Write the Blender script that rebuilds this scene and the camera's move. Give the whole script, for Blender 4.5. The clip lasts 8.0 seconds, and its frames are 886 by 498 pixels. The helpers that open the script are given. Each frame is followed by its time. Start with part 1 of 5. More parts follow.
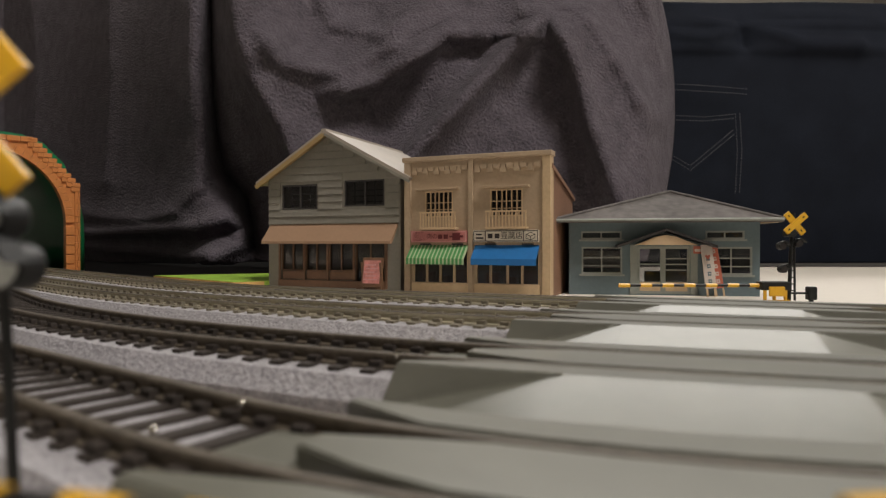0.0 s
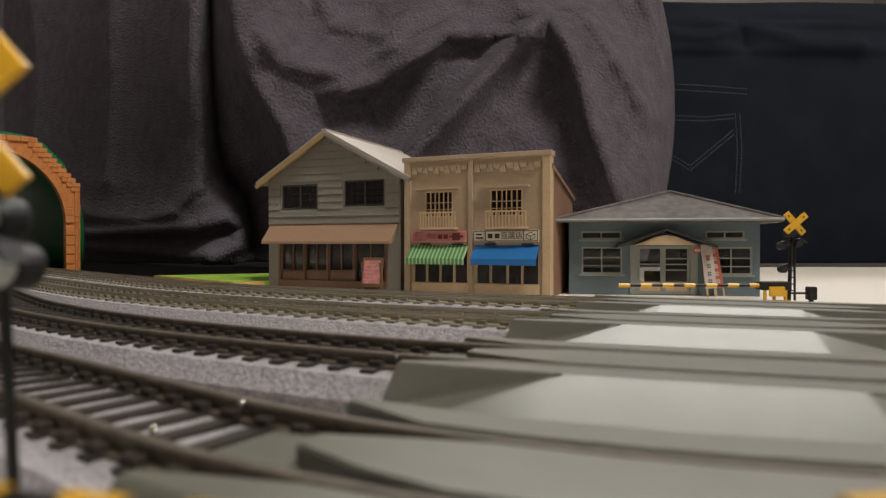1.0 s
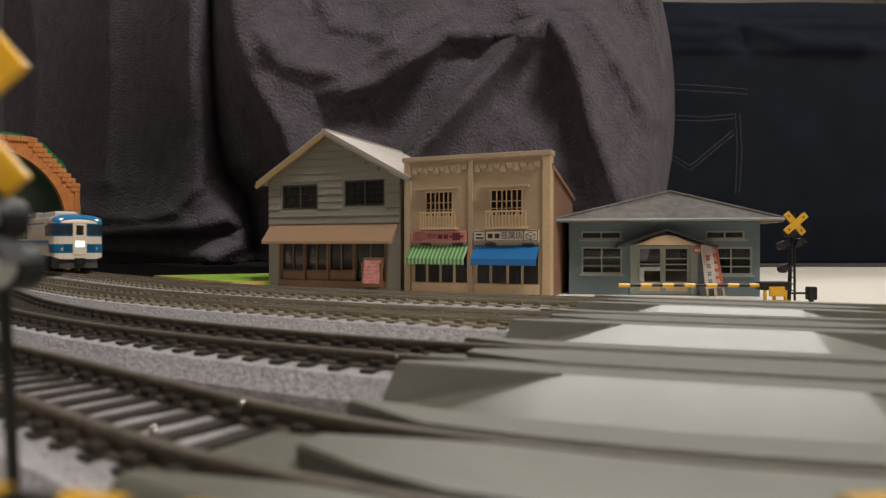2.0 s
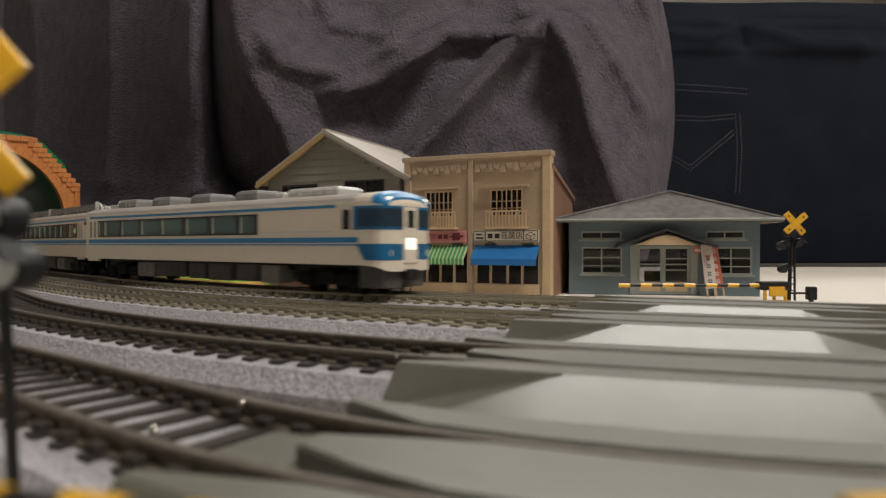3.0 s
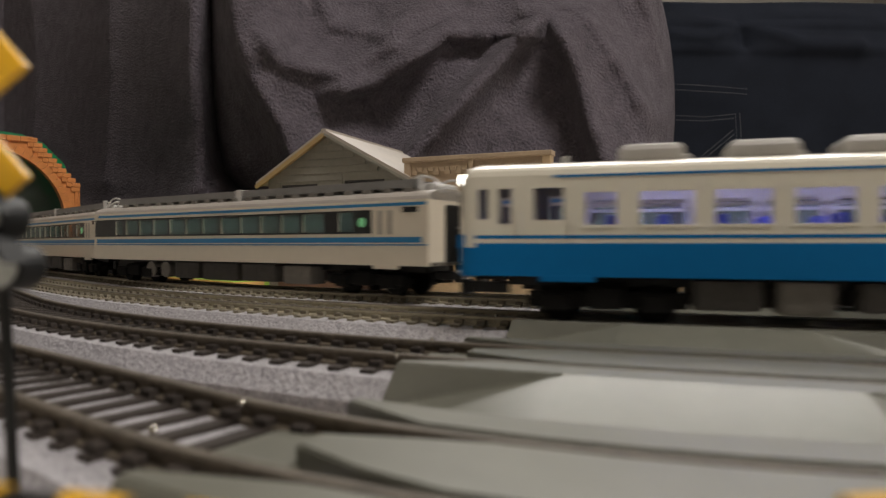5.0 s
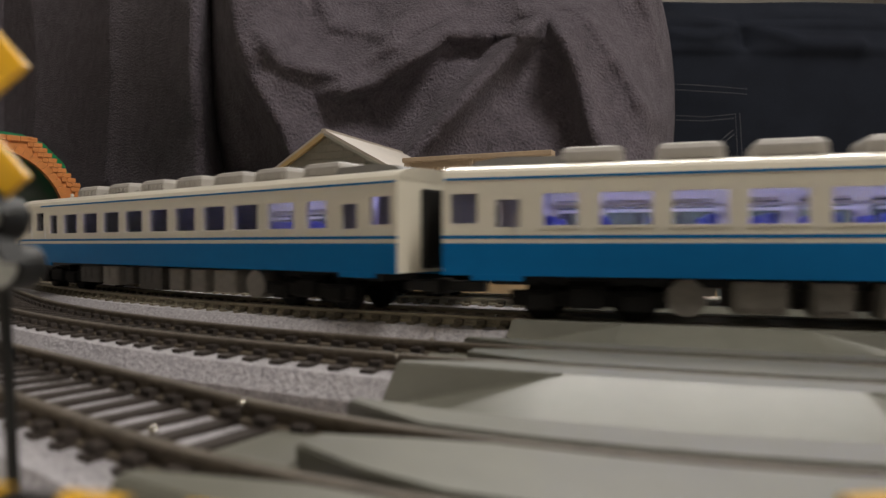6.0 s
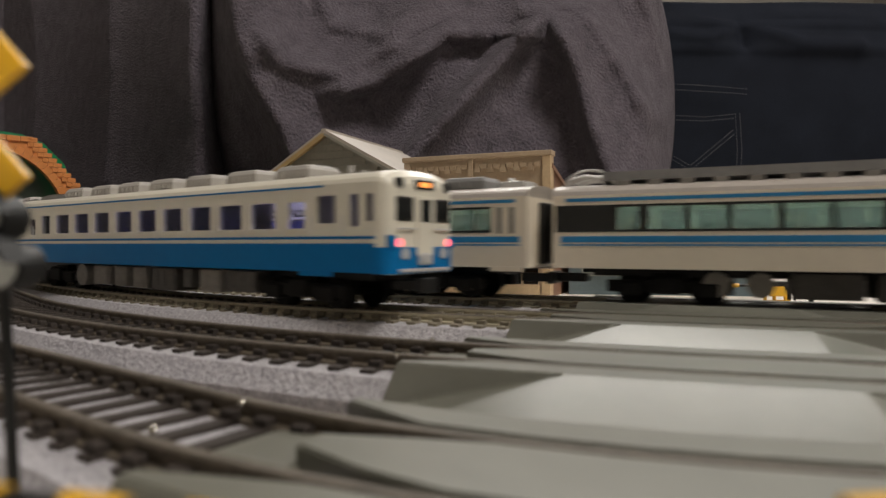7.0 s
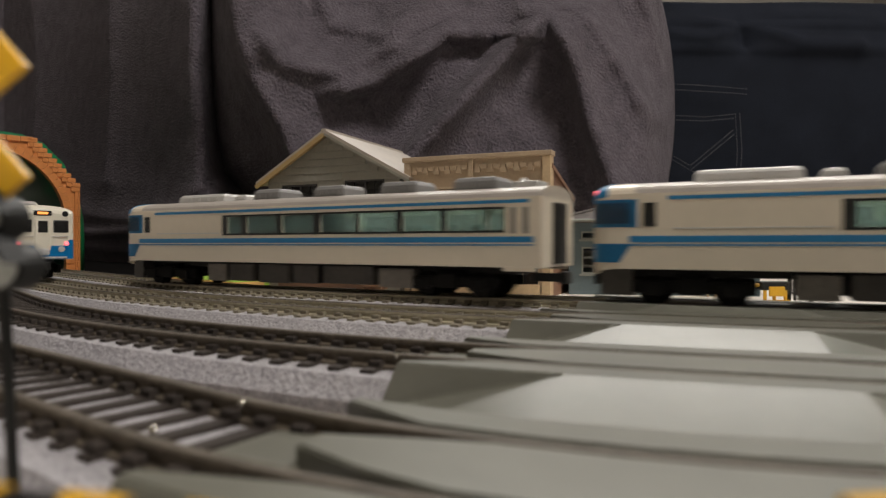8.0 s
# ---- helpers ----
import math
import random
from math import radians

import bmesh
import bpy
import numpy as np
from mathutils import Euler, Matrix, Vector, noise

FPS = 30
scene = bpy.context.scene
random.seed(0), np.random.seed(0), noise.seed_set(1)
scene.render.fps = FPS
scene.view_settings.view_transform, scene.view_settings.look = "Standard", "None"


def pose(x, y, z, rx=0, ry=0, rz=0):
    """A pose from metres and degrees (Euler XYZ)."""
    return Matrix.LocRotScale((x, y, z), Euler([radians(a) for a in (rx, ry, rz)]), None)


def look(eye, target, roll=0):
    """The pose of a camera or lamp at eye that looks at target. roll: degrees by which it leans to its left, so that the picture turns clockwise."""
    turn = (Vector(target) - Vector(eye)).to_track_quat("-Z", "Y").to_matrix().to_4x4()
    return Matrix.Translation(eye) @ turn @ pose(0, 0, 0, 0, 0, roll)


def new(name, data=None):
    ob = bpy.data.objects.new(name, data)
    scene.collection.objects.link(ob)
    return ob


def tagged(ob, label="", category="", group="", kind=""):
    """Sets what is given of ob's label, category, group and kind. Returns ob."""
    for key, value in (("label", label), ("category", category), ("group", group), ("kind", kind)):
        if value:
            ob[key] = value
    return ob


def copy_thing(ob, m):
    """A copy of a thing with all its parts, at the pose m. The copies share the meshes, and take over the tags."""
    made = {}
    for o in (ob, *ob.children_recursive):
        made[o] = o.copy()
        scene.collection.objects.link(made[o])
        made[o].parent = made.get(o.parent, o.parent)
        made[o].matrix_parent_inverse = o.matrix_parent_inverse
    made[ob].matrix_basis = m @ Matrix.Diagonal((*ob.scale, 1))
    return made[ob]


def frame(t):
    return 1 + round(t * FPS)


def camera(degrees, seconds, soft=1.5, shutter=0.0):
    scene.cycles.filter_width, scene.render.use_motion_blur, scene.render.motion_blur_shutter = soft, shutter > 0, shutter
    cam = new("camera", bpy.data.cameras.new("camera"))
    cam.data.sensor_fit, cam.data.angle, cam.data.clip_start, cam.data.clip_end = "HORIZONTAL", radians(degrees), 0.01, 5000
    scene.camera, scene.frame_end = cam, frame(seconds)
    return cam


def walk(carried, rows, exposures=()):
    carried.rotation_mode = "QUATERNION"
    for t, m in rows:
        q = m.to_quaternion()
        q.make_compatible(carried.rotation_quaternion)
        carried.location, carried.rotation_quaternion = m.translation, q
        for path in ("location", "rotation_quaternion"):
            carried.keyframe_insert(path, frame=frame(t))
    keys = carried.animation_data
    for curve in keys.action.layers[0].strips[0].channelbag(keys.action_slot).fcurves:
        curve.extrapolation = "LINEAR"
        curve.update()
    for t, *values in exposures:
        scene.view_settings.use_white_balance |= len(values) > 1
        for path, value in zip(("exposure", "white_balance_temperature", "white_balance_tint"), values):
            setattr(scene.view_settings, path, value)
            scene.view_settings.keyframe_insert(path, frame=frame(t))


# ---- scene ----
# Model railway layout at true model size (about 1:150). Shapes are written in millimetres.
U = 0.001
cam = camera(68.99, 8.0, soft=1.3, shutter=0.3)
cam_pose = pose(0, 0, 0.0186, 89.575, 0, 0)
walk(cam, [(0.0, cam_pose), (8.0, cam_pose)])
cam.data.dof.use_dof = True
cam.data.dof.focus_distance = 0.22
cam.data.dof.aperture_fstop = 44.0

# ---- light ----
world = bpy.data.worlds.new("room_air")
scene.world = world
world.use_nodes = True
world.node_tree.nodes["Background"].inputs[0].default_value = (1.0, 0.93, 0.87, 1)
world.node_tree.nodes["Background"].inputs[1].default_value = 0.012
scene.view_settings.exposure = 0.0


def area_lamp(name, m, wide, high, watts, col):
    lamp = bpy.data.lights.new(name, "AREA")
    lamp.shape, lamp.size, lamp.size_y, lamp.energy, lamp.color = "RECTANGLE", wide, high, watts, col
    ob = new(name, lamp)
    ob.matrix_world = m
    return ob


area_lamp("ceiling_panel_light", look((0.75, 2.62, 2.0), (0.1, 0.15, 0.0)), 2.6, 0.5, 47.0, (1.0, 0.96, 0.9))
area_lamp("room_lamp_light", look((0.85, -0.74, 2.05), (0.0, 0.3, 0.0)), 0.7, 0.7, 66.0, (1.0, 0.94, 0.88))


# ---- materials ----
def mat(name, col, rough=0.55, metal=0.0, fine=900.0, big=60.0, var=0.12, bump=0.15, depth=0.0002, spec=0.5, coat=0.0, rand=0.0, col2=None):
    m = bpy.data.materials.new(name)
    m.use_nodes = True
    nt = m.node_tree
    b = nt.nodes["Principled BSDF"]
    b.inputs["Roughness"].default_value, b.inputs["Metallic"].default_value = rough, metal
    b.inputs["Specular IOR Level"].default_value = spec
    b.inputs["Coat Weight"].default_value = coat
    tc = nt.nodes.new("ShaderNodeTexCoord")
    n1, n2 = nt.nodes.new("ShaderNodeTexNoise"), nt.nodes.new("ShaderNodeTexNoise")
    n1.inputs["Scale"].default_value, n2.inputs["Scale"].default_value = fine, big
    n1.inputs["Detail"].default_value, n2.inputs["Detail"].default_value = 3, 4
    add = nt.nodes.new("ShaderNodeMath")
    add.operation = "ADD"
    for n in (n1, n2):
        nt.links.new(tc.outputs["Object"], n.inputs["Vector"])
    nt.links.new(n1.outputs["Fac"], add.inputs[0])
    nt.links.new(n2.outputs["Fac"], add.inputs[1])
    last = add
    if rand:
        info, mul, ad2 = nt.nodes.new("ShaderNodeObjectInfo"), nt.nodes.new("ShaderNodeMath"), nt.nodes.new("ShaderNodeMath")
        mul.operation, ad2.operation = "MULTIPLY_ADD", "ADD"
        nt.links.new(info.outputs["Random"], mul.inputs[0])
        mul.inputs[1].default_value, mul.inputs[2].default_value = rand, -rand / 2
        nt.links.new(add.outputs[0], ad2.inputs[0])
        nt.links.new(mul.outputs[0], ad2.inputs[1])
        last = ad2
    mr = nt.nodes.new("ShaderNodeMapRange")
    mr.inputs["From Min"].default_value, mr.inputs["From Max"].default_value = 0.6, 1.4
    nt.links.new(last.outputs[0], mr.inputs["Value"])
    mix = nt.nodes.new("ShaderNodeMix")
    mix.data_type = "RGBA"
    lo = tuple(c * (1 - var) for c in col)
    hi = tuple(min(1, c * (1 + var)) for c in (col2 or col))
    mix.inputs[6].default_value, mix.inputs[7].default_value = (*lo, 1), (*hi, 1)
    nt.links.new(mr.outputs["Result"], mix.inputs[0])
    nt.links.new(mix.outputs[2], b.inputs["Base Color"])
    if bump:
        bp = nt.nodes.new("ShaderNodeBump")
        bp.inputs["Strength"].default_value, bp.inputs["Distance"].default_value = bump, depth
        nt.links.new(n1.outputs["Fac"], bp.inputs["Height"])
        nt.links.new(bp.outputs["Normal"], b.inputs["Normal"])
    return m


def glow(name, col, strength):
    m = bpy.data.materials.new(name)
    m.use_nodes = True
    b = m.node_tree.nodes["Principled BSDF"]
    b.inputs["Base Color"].default_value = (*col, 1)
    b.inputs["Emission Color"].default_value = (*col, 1)
    b.inputs["Emission Strength"].default_value = strength
    return m


def glass(name, tint, gloss_rough=0.04, ior=1.6, haze=0.0, haze_col=(0.8, 0.8, 0.9)):
    m = bpy.data.materials.new(name)
    m.use_nodes = True
    nt = m.node_tree
    out = nt.nodes["Material Output"]
    tr, gl, mx, fr, df, hz = (nt.nodes.new("ShaderNode" + k) for k in ("BsdfTransparent", "BsdfGlossy", "MixShader", "Fresnel", "BsdfTranslucent", "MixShader"))
    tr.inputs[0].default_value = (*tint, 1)
    df.inputs[0].default_value = (*haze_col, 1)
    hz.inputs[0].default_value = haze
    gl.inputs["Roughness"].default_value = gloss_rough
    fr.inputs[0].default_value = ior
    nt.links.new(tr.outputs[0], hz.inputs[1])
    nt.links.new(df.outputs[0], hz.inputs[2])
    nt.links.new(fr.outputs[0], mx.inputs[0])
    nt.links.new(hz.outputs[0], mx.inputs[1])
    nt.links.new(gl.outputs[0], mx.inputs[2])
    nt.links.new(mx.outputs[0], out.inputs["Surface"])
    return m


M_BALLAST = mat("grey_ballast", (0.4, 0.385, 0.4), 0.85, fine=2100, big=1100, var=0.34, bump=0.9, depth=0.00045, spec=0.25)
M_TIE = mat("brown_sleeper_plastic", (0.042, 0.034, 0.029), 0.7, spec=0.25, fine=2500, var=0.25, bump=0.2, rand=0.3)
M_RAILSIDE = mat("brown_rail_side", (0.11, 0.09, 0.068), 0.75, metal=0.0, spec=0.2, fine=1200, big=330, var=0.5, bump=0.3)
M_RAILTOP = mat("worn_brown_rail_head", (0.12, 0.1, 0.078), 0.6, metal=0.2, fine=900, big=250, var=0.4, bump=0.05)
# Paler rails, sleepers on tracks A and B: grazing reflection put into colour.
M_RAILSIDE_LIT = mat("painted_reflection_rail_side", (0.4, 0.36, 0.26), 0.55, fine=1200, var=0.25, bump=0.15, spec=0.35)
M_TIE_LIT = mat("painted_reflection_sleeper_plastic", (0.19, 0.165, 0.12), 0.65, fine=2500, var=0.25, bump=0.2, rand=0.3, spec=0.3)
M_NAIL = mat("bare_metal_stud", (0.7, 0.66, 0.58), 0.2, metal=1.0, var=0.05, bump=0)
M_CROSS = mat("olive_grey_crossing_plastic", (0.152, 0.15, 0.122), 0.36, fine=260, big=40, var=0.14, bump=0.03, depth=0.0001, spec=0.55)
M_FLOOR = mat("pale_cream_board", (0.82, 0.76, 0.67), 0.45, fine=300, big=8, var=0.05, bump=0.05)
M_WALL = mat("warm_grey_wall_paint", (0.2, 0.186, 0.168), 0.8, fine=200, big=3, var=0.04, bump=0.1)
M_FLEECE = mat("grey_brown_fleece", (0.11, 0.096, 0.112), 0.95, fine=480, big=70, var=0.36, bump=1.0, depth=0.0028, spec=0.03)
M_FLEECE.node_tree.nodes["Principled BSDF"].inputs["Sheen Weight"].default_value = 0.06
M_FLEECE.node_tree.nodes["Principled BSDF"].inputs["Sheen Roughness"].default_value = 0.4
M_DENIM = mat("black_navy_denim", (0.0122, 0.0148, 0.0222), 0.85, fine=1300, big=25, var=0.35, bump=0.5, depth=0.0004, spec=0.08)
M_THREAD = mat("grey_denim_thread", (0.1, 0.1, 0.105), 0.8, fine=1500, var=0.3)
M_CREAM = mat("cream_train_paint", (0.74, 0.66, 0.53), 0.32, fine=500, big=25, var=0.04, bump=0.02, coat=0.2)
M_IVORY = mat("ivory_train_paint", (0.7, 0.66, 0.55), 0.3, fine=500, big=25, var=0.04, bump=0.02, coat=0.2)
M_BLUE1 = mat("light_blue_stripe_paint", (0.015, 0.2, 0.43), 0.35, fine=600, big=30, var=0.08, bump=0.02)
M_BLUE2 = mat("bright_blue_train_paint", (0.003, 0.14, 0.36), 0.5, fine=500, big=20, var=0.06, bump=0.02, spec=0.12)
M_ROOF1 = mat("grey_beige_train_roof", (0.42, 0.38, 0.34), 0.35, fine=600, big=30, var=0.08, bump=0.05)
M_ROOFGEAR = mat("grey_roof_equipment", (0.2, 0.195, 0.19), 0.5, fine=900, big=80, var=0.15, bump=0.1)
M_ACGREY = mat("pale_grey_air_conditioner", (0.36, 0.34, 0.31), 0.5, fine=900, big=80, var=0.1, bump=0.1)
M_SILVER = mat("silver_grey_plastic", (0.6, 0.59, 0.57), 0.35, metal=0.3, fine=900, big=80, var=0.08, bump=0.05)
M_UNDER = mat("dark_grey_underfloor_plastic", (0.07, 0.064, 0.058), 0.7, fine=900, big=80, var=0.25, bump=0.2)
M_UNDERLIGHT = mat("warm_grey_underfloor_box", (0.19, 0.175, 0.155), 0.6, fine=900, big=80, var=0.25, bump=0.2)
M_BLACK = mat("black_plastic", (0.009, 0.009, 0.009), 0.5, fine=900, var=0.3, bump=0.1, spec=0.35)
M_BOGIE = mat("matt_black_bogie_plastic", (0.009, 0.0085, 0.008), 0.8, fine=900, var=0.3, bump=0.1, spec=0.15)
M_WINBLACK = mat("black_window_surround", (0.008, 0.009, 0.009), 0.25, var=0.2, bump=0)
M_DOOR = mat("grey_tinted_door_panel", (0.33, 0.3, 0.25), 0.4, fine=700, var=0.08, bump=0.05)
M_SEAT = mat("blue_seat_plastic", (0.03, 0.05, 0.42), 0.5, fine=900, var=0.15, bump=0.1)
M_SEAT1 = mat("green_grey_seat_plastic", (0.2, 0.27, 0.25), 0.5, fine=900, var=0.15, bump=0.1)
M_INTERIOR = mat("pale_lilac_interior_plastic", (0.55, 0.53, 0.66), 0.6, var=0.05, bump=0)
M_WHITE = mat("white_plastic", (0.78, 0.76, 0.7), 0.4, var=0.04, bump=0.02)
M_GLASS1 = glass("green_tinted_window_glass", (0.62, 0.69, 0.66), haze=0.2, haze_col=(0.66, 0.78, 0.73))
M_GLASS2 = glass("clear_window_plastic", (0.88, 0.88, 0.95), ior=1.3, haze=0.035, haze_col=(0.75, 0.75, 1.0))
M_LEDCEIL = glow("cool_interior_light_strip", (0.72, 0.71, 0.97), 7.5)
M_LEDDIM = glow("dim_interior_light_strip", (0.7, 0.85, 0.8), 6.0)
M_HEADMARK = glow("lit_train_headmark", (1.0, 0.94, 0.78), 1.1)
M_HEADLAMP = glow("white_headlamp", (1.0, 0.98, 0.86), 6.0)
M_TAIL = glow("red_tail_lamp", (1.0, 0.16, 0.18), 1.8)
M_AMBER = glow("amber_destination_sign", (1.0, 0.35, 0.08), 1.2)
M_TERRA = mat("orange_brick_plastic", (0.62, 0.23, 0.065), 0.4, fine=500, big=40, var=0.12, bump=0.08, rand=0.25)
M_GREENPL = mat("dark_green_tunnel_plastic", (0.006, 0.15, 0.055), 0.35, fine=400, big=30, var=0.15, bump=0.05)
M_YELLOW = mat("yellow_warning_plastic", (0.72, 0.4, 0.02), 0.4, fine=900, big=90, var=0.1, bump=0.05)
M_SIDING = mat("grey_weatherboard_plastic", (0.24, 0.225, 0.19), 0.6, fine=700, big=60, var=0.12, bump=0.15, rand=0.15)
M_HOUSEROOF = mat("pale_beige_roof_plastic", (0.36, 0.315, 0.265), 0.55, fine=600, big=40, var=0.1, bump=0.1)
M_OCHRE = mat("ochre_eave_plastic", (0.38, 0.26, 0.11), 0.5, fine=700, big=50, var=0.12, bump=0.1)
M_SALMON = mat("terracotta_pink_canopy", (0.36, 0.225, 0.14), 0.5, fine=700, big=50, var=0.08, bump=0.08)
M_WOOD = mat("brown_shopfront_timber", (0.17, 0.09, 0.05), 0.5, fine=900, big=70, var=0.2, bump=0.15)
M_DARKWIN = mat("dark_window_frame", (0.03, 0.027, 0.026), 0.4, var=0.2)
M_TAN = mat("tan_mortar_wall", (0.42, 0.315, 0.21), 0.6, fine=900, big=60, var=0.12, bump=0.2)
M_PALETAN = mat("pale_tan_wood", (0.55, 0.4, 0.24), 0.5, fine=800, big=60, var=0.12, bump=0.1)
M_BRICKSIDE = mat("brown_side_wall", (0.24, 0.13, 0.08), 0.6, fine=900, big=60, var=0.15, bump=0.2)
M_AWNG = mat("green_awning_stripe", (0.06, 0.26, 0.07), 0.55, fine=700, var=0.1, bump=0.08)
M_AWNW = mat("pale_green_awning_stripe", (0.4, 0.52, 0.3), 0.55, fine=700, var=0.1, bump=0.08)
M_AWNB = mat("blue_awning_plastic", (0.012, 0.15, 0.42), 0.5, fine=600, big=50, var=0.1, bump=0.1)
M_SIGNRED = mat("pink_red_signboard", (0.5, 0.19, 0.18), 0.5, fine=700, var=0.1, bump=0.05)
M_SIGNWHITE = mat("cream_signboard", (0.72, 0.66, 0.55), 0.5, fine=700, var=0.08, bump=0.05)
M_INK = mat("dark_ink", (0.03, 0.022, 0.02), 0.6, var=0.1, bump=0)
M_INKRED = mat("dark_red_ink", (0.12, 0.012, 0.015), 0.6, var=0.1, bump=0)
M_INKPINK = mat("pink_ink", (0.62, 0.32, 0.3), 0.6, var=0.1, bump=0)
M_STWALL = mat("blue_grey_station_wall", (0.125, 0.17, 0.185), 0.65, fine=700, big=50, var=0.12, bump=0.15)
M_STROOF = mat("weathered_grey_station_roof", (0.15, 0.137, 0.13), 0.8, fine=300, big=35, var=0.4, bump=0.15, spec=0.2)
M_STFRAME = mat("grey_green_window_frame", (0.27, 0.29, 0.26), 0.5, var=0.1)
M_PEACH = mat("peach_gable_panel", (0.62, 0.45, 0.28), 0.55, var=0.06)
M_BANNERW = mat("off_white_banner", (0.6, 0.52, 0.46), 0.6, var=0.06)
M_BANNERR = mat("red_banner", (0.5, 0.13, 0.08), 0.6, var=0.08)
M_GRASS = mat("lime_green_paper_mat", (0.3, 0.5, 0.055), 0.7, fine=500, big=120, var=0.3, bump=0.3)
M_MATEDGE = mat("orange_card_edge", (0.6, 0.36, 0.12), 0.7, var=0.1)
M_WINDOWDARK = glass("dim_building_glass", (0.7, 0.7, 0.7), 0.05, 1.5)


# ---- building helpers ----
def part(name, bm, material, parent, label="", smooth=False, kind=""):
    """One mesh object, built in millimetres, under its thing."""
    bm.transform(Matrix.Scale(U, 4))
    bmesh.ops.recalc_face_normals(bm, faces=bm.faces)
    me = bpy.data.meshes.new(name)
    bm.to_mesh(me)
    bm.free()
    me.materials.append(material)
    if smooth:
        for p in me.polygons:
            p.use_smooth = True
    ob = new(name, me)
    if parent is not None:
        ob.parent = parent
    if label:
        ob["label"] = label
    if kind:
        ob["kind"] = kind
    return ob


def shared(name, me, parent, m):
    ob = new(name, me)
    ob.parent = parent
    ob.matrix_basis = m
    return ob


def mm(x, y, z, rz=0.0, rx=0.0, ry=0.0):
    return pose(x * U, y * U, z * U, rx, ry, rz)


def thing(name, m, label, category, group="", kind=""):
    ob = tagged(new(name), label, category, group, kind)
    ob.matrix_world = m
    return ob


def B():
    return bmesh.new()


def box(bm, x0, x1, y0, y1, z0, z1, m=None, bev=0.0):
    r = bmesh.ops.create_cube(bm, size=1.0)
    t = Matrix.Translation(((x0 + x1) / 2, (y0 + y1) / 2, (z0 + z1) / 2)) @ Matrix.Diagonal((abs(x1 - x0), abs(y1 - y0), abs(z1 - z0), 1))
    bmesh.ops.transform(bm, matrix=(m @ t) if m else t, verts=r["verts"])
    if bev:
        es = list({e for v in r["verts"] for e in v.link_edges})
        bmesh.ops.bevel(bm, geom=es, offset=bev, segments=2, affect="EDGES", profile=0.6)
    return bm


def cyl(bm, p0, p1, r, seg=12, r2=None):
    p0, p1 = Vector(p0), Vector(p1)
    d = p1 - p0
    m = Matrix.Translation((p0 + p1) / 2) @ d.to_track_quat("Z", "Y").to_matrix().to_4x4()
    bmesh.ops.create_cone(bm, cap_ends=True, segments=seg, radius1=r, radius2=r if r2 is None else r2, depth=d.length, matrix=m)
    return bm


def prism(bm, pts, axis, a, b):
    """A polygon drawn in the two other axes, pushed from a to b along the axis."""
    def v(p, w):
        return {"x": (w, p[0], p[1]), "y": (p[0], w, p[1]), "z": (p[0], p[1], w)}[axis]
    lo = [bm.verts.new(v(p, a)) for p in pts]
    hi = [bm.verts.new(v(p, b)) for p in pts]
    n = len(pts)
    bm.faces.new(lo[::-1])
    bm.faces.new(hi)
    for i in range(n):
        bm.faces.new((lo[i], lo[(i + 1) % n], hi[(i + 1) % n], hi[i]))
    return bm


def loft(bm, rings, closed=True, caps=True):
    vs = [[bm.verts.new(p) for p in r] for r in rings]
    n = len(rings[0])
    for a, b in zip(vs, vs[1:]):
        for i in range(n if closed else n - 1):
            bm.faces.new((a[i], a[(i + 1) % n], b[(i + 1) % n], b[i]))
    if caps and closed:
        bm.faces.new(vs[0][::-1])
        bm.faces.new(vs[-1])
    return bm


def pierced(bm, x0, x1, z0, z1, y0, y1, holes):
    """A wall plate in the xz plane, y0 to y1 thick, with rectangular holes (x0, x1, z0, z1) through it."""
    xs = sorted({x0, x1, *[h[0] for h in holes], *[h[1] for h in holes]})
    zs = sorted({z0, z1, *[h[2] for h in holes], *[h[3] for h in holes]})
    def solid(i, j):
        if not (0 <= i < len(xs) - 1 and 0 <= j < len(zs) - 1):
            return False
        cx, cz = (xs[i] + xs[i + 1]) / 2, (zs[j] + zs[j + 1]) / 2
        return not any(h[0] < cx < h[1] and h[2] < cz < h[3] for h in holes)
    cache = {}
    def v(i, j, y):
        k = (i, j, y)
        if k not in cache:
            cache[k] = bm.verts.new((xs[i], y, zs[j]))
        return cache[k]
    for i in range(len(xs) - 1):
        for j in range(len(zs) - 1):
            if not solid(i, j):
                continue
            bm.faces.new((v(i, j, y0), v(i + 1, j, y0), v(i + 1, j + 1, y0), v(i, j + 1, y0)))
            bm.faces.new((v(i, j, y1), v(i, j + 1, y1), v(i + 1, j + 1, y1), v(i + 1, j, y1)))
            for di, dj, a, b in ((-1, 0, (i, j), (i, j + 1)), (1, 0, (i + 1, j + 1), (i + 1, j)), (0, -1, (i + 1, j), (i, j)), (0, 1, (i, j + 1), (i + 1, j + 1))):
                if not solid(i + di, j + dj):
                    bm.faces.new((v(*a, y0), v(*b, y0), v(*b, y1), v(*a, y1)))
    return bm


# ---- plan of the tracks: curves left of a base point, nearly straight right of it ----
RT = 7.0
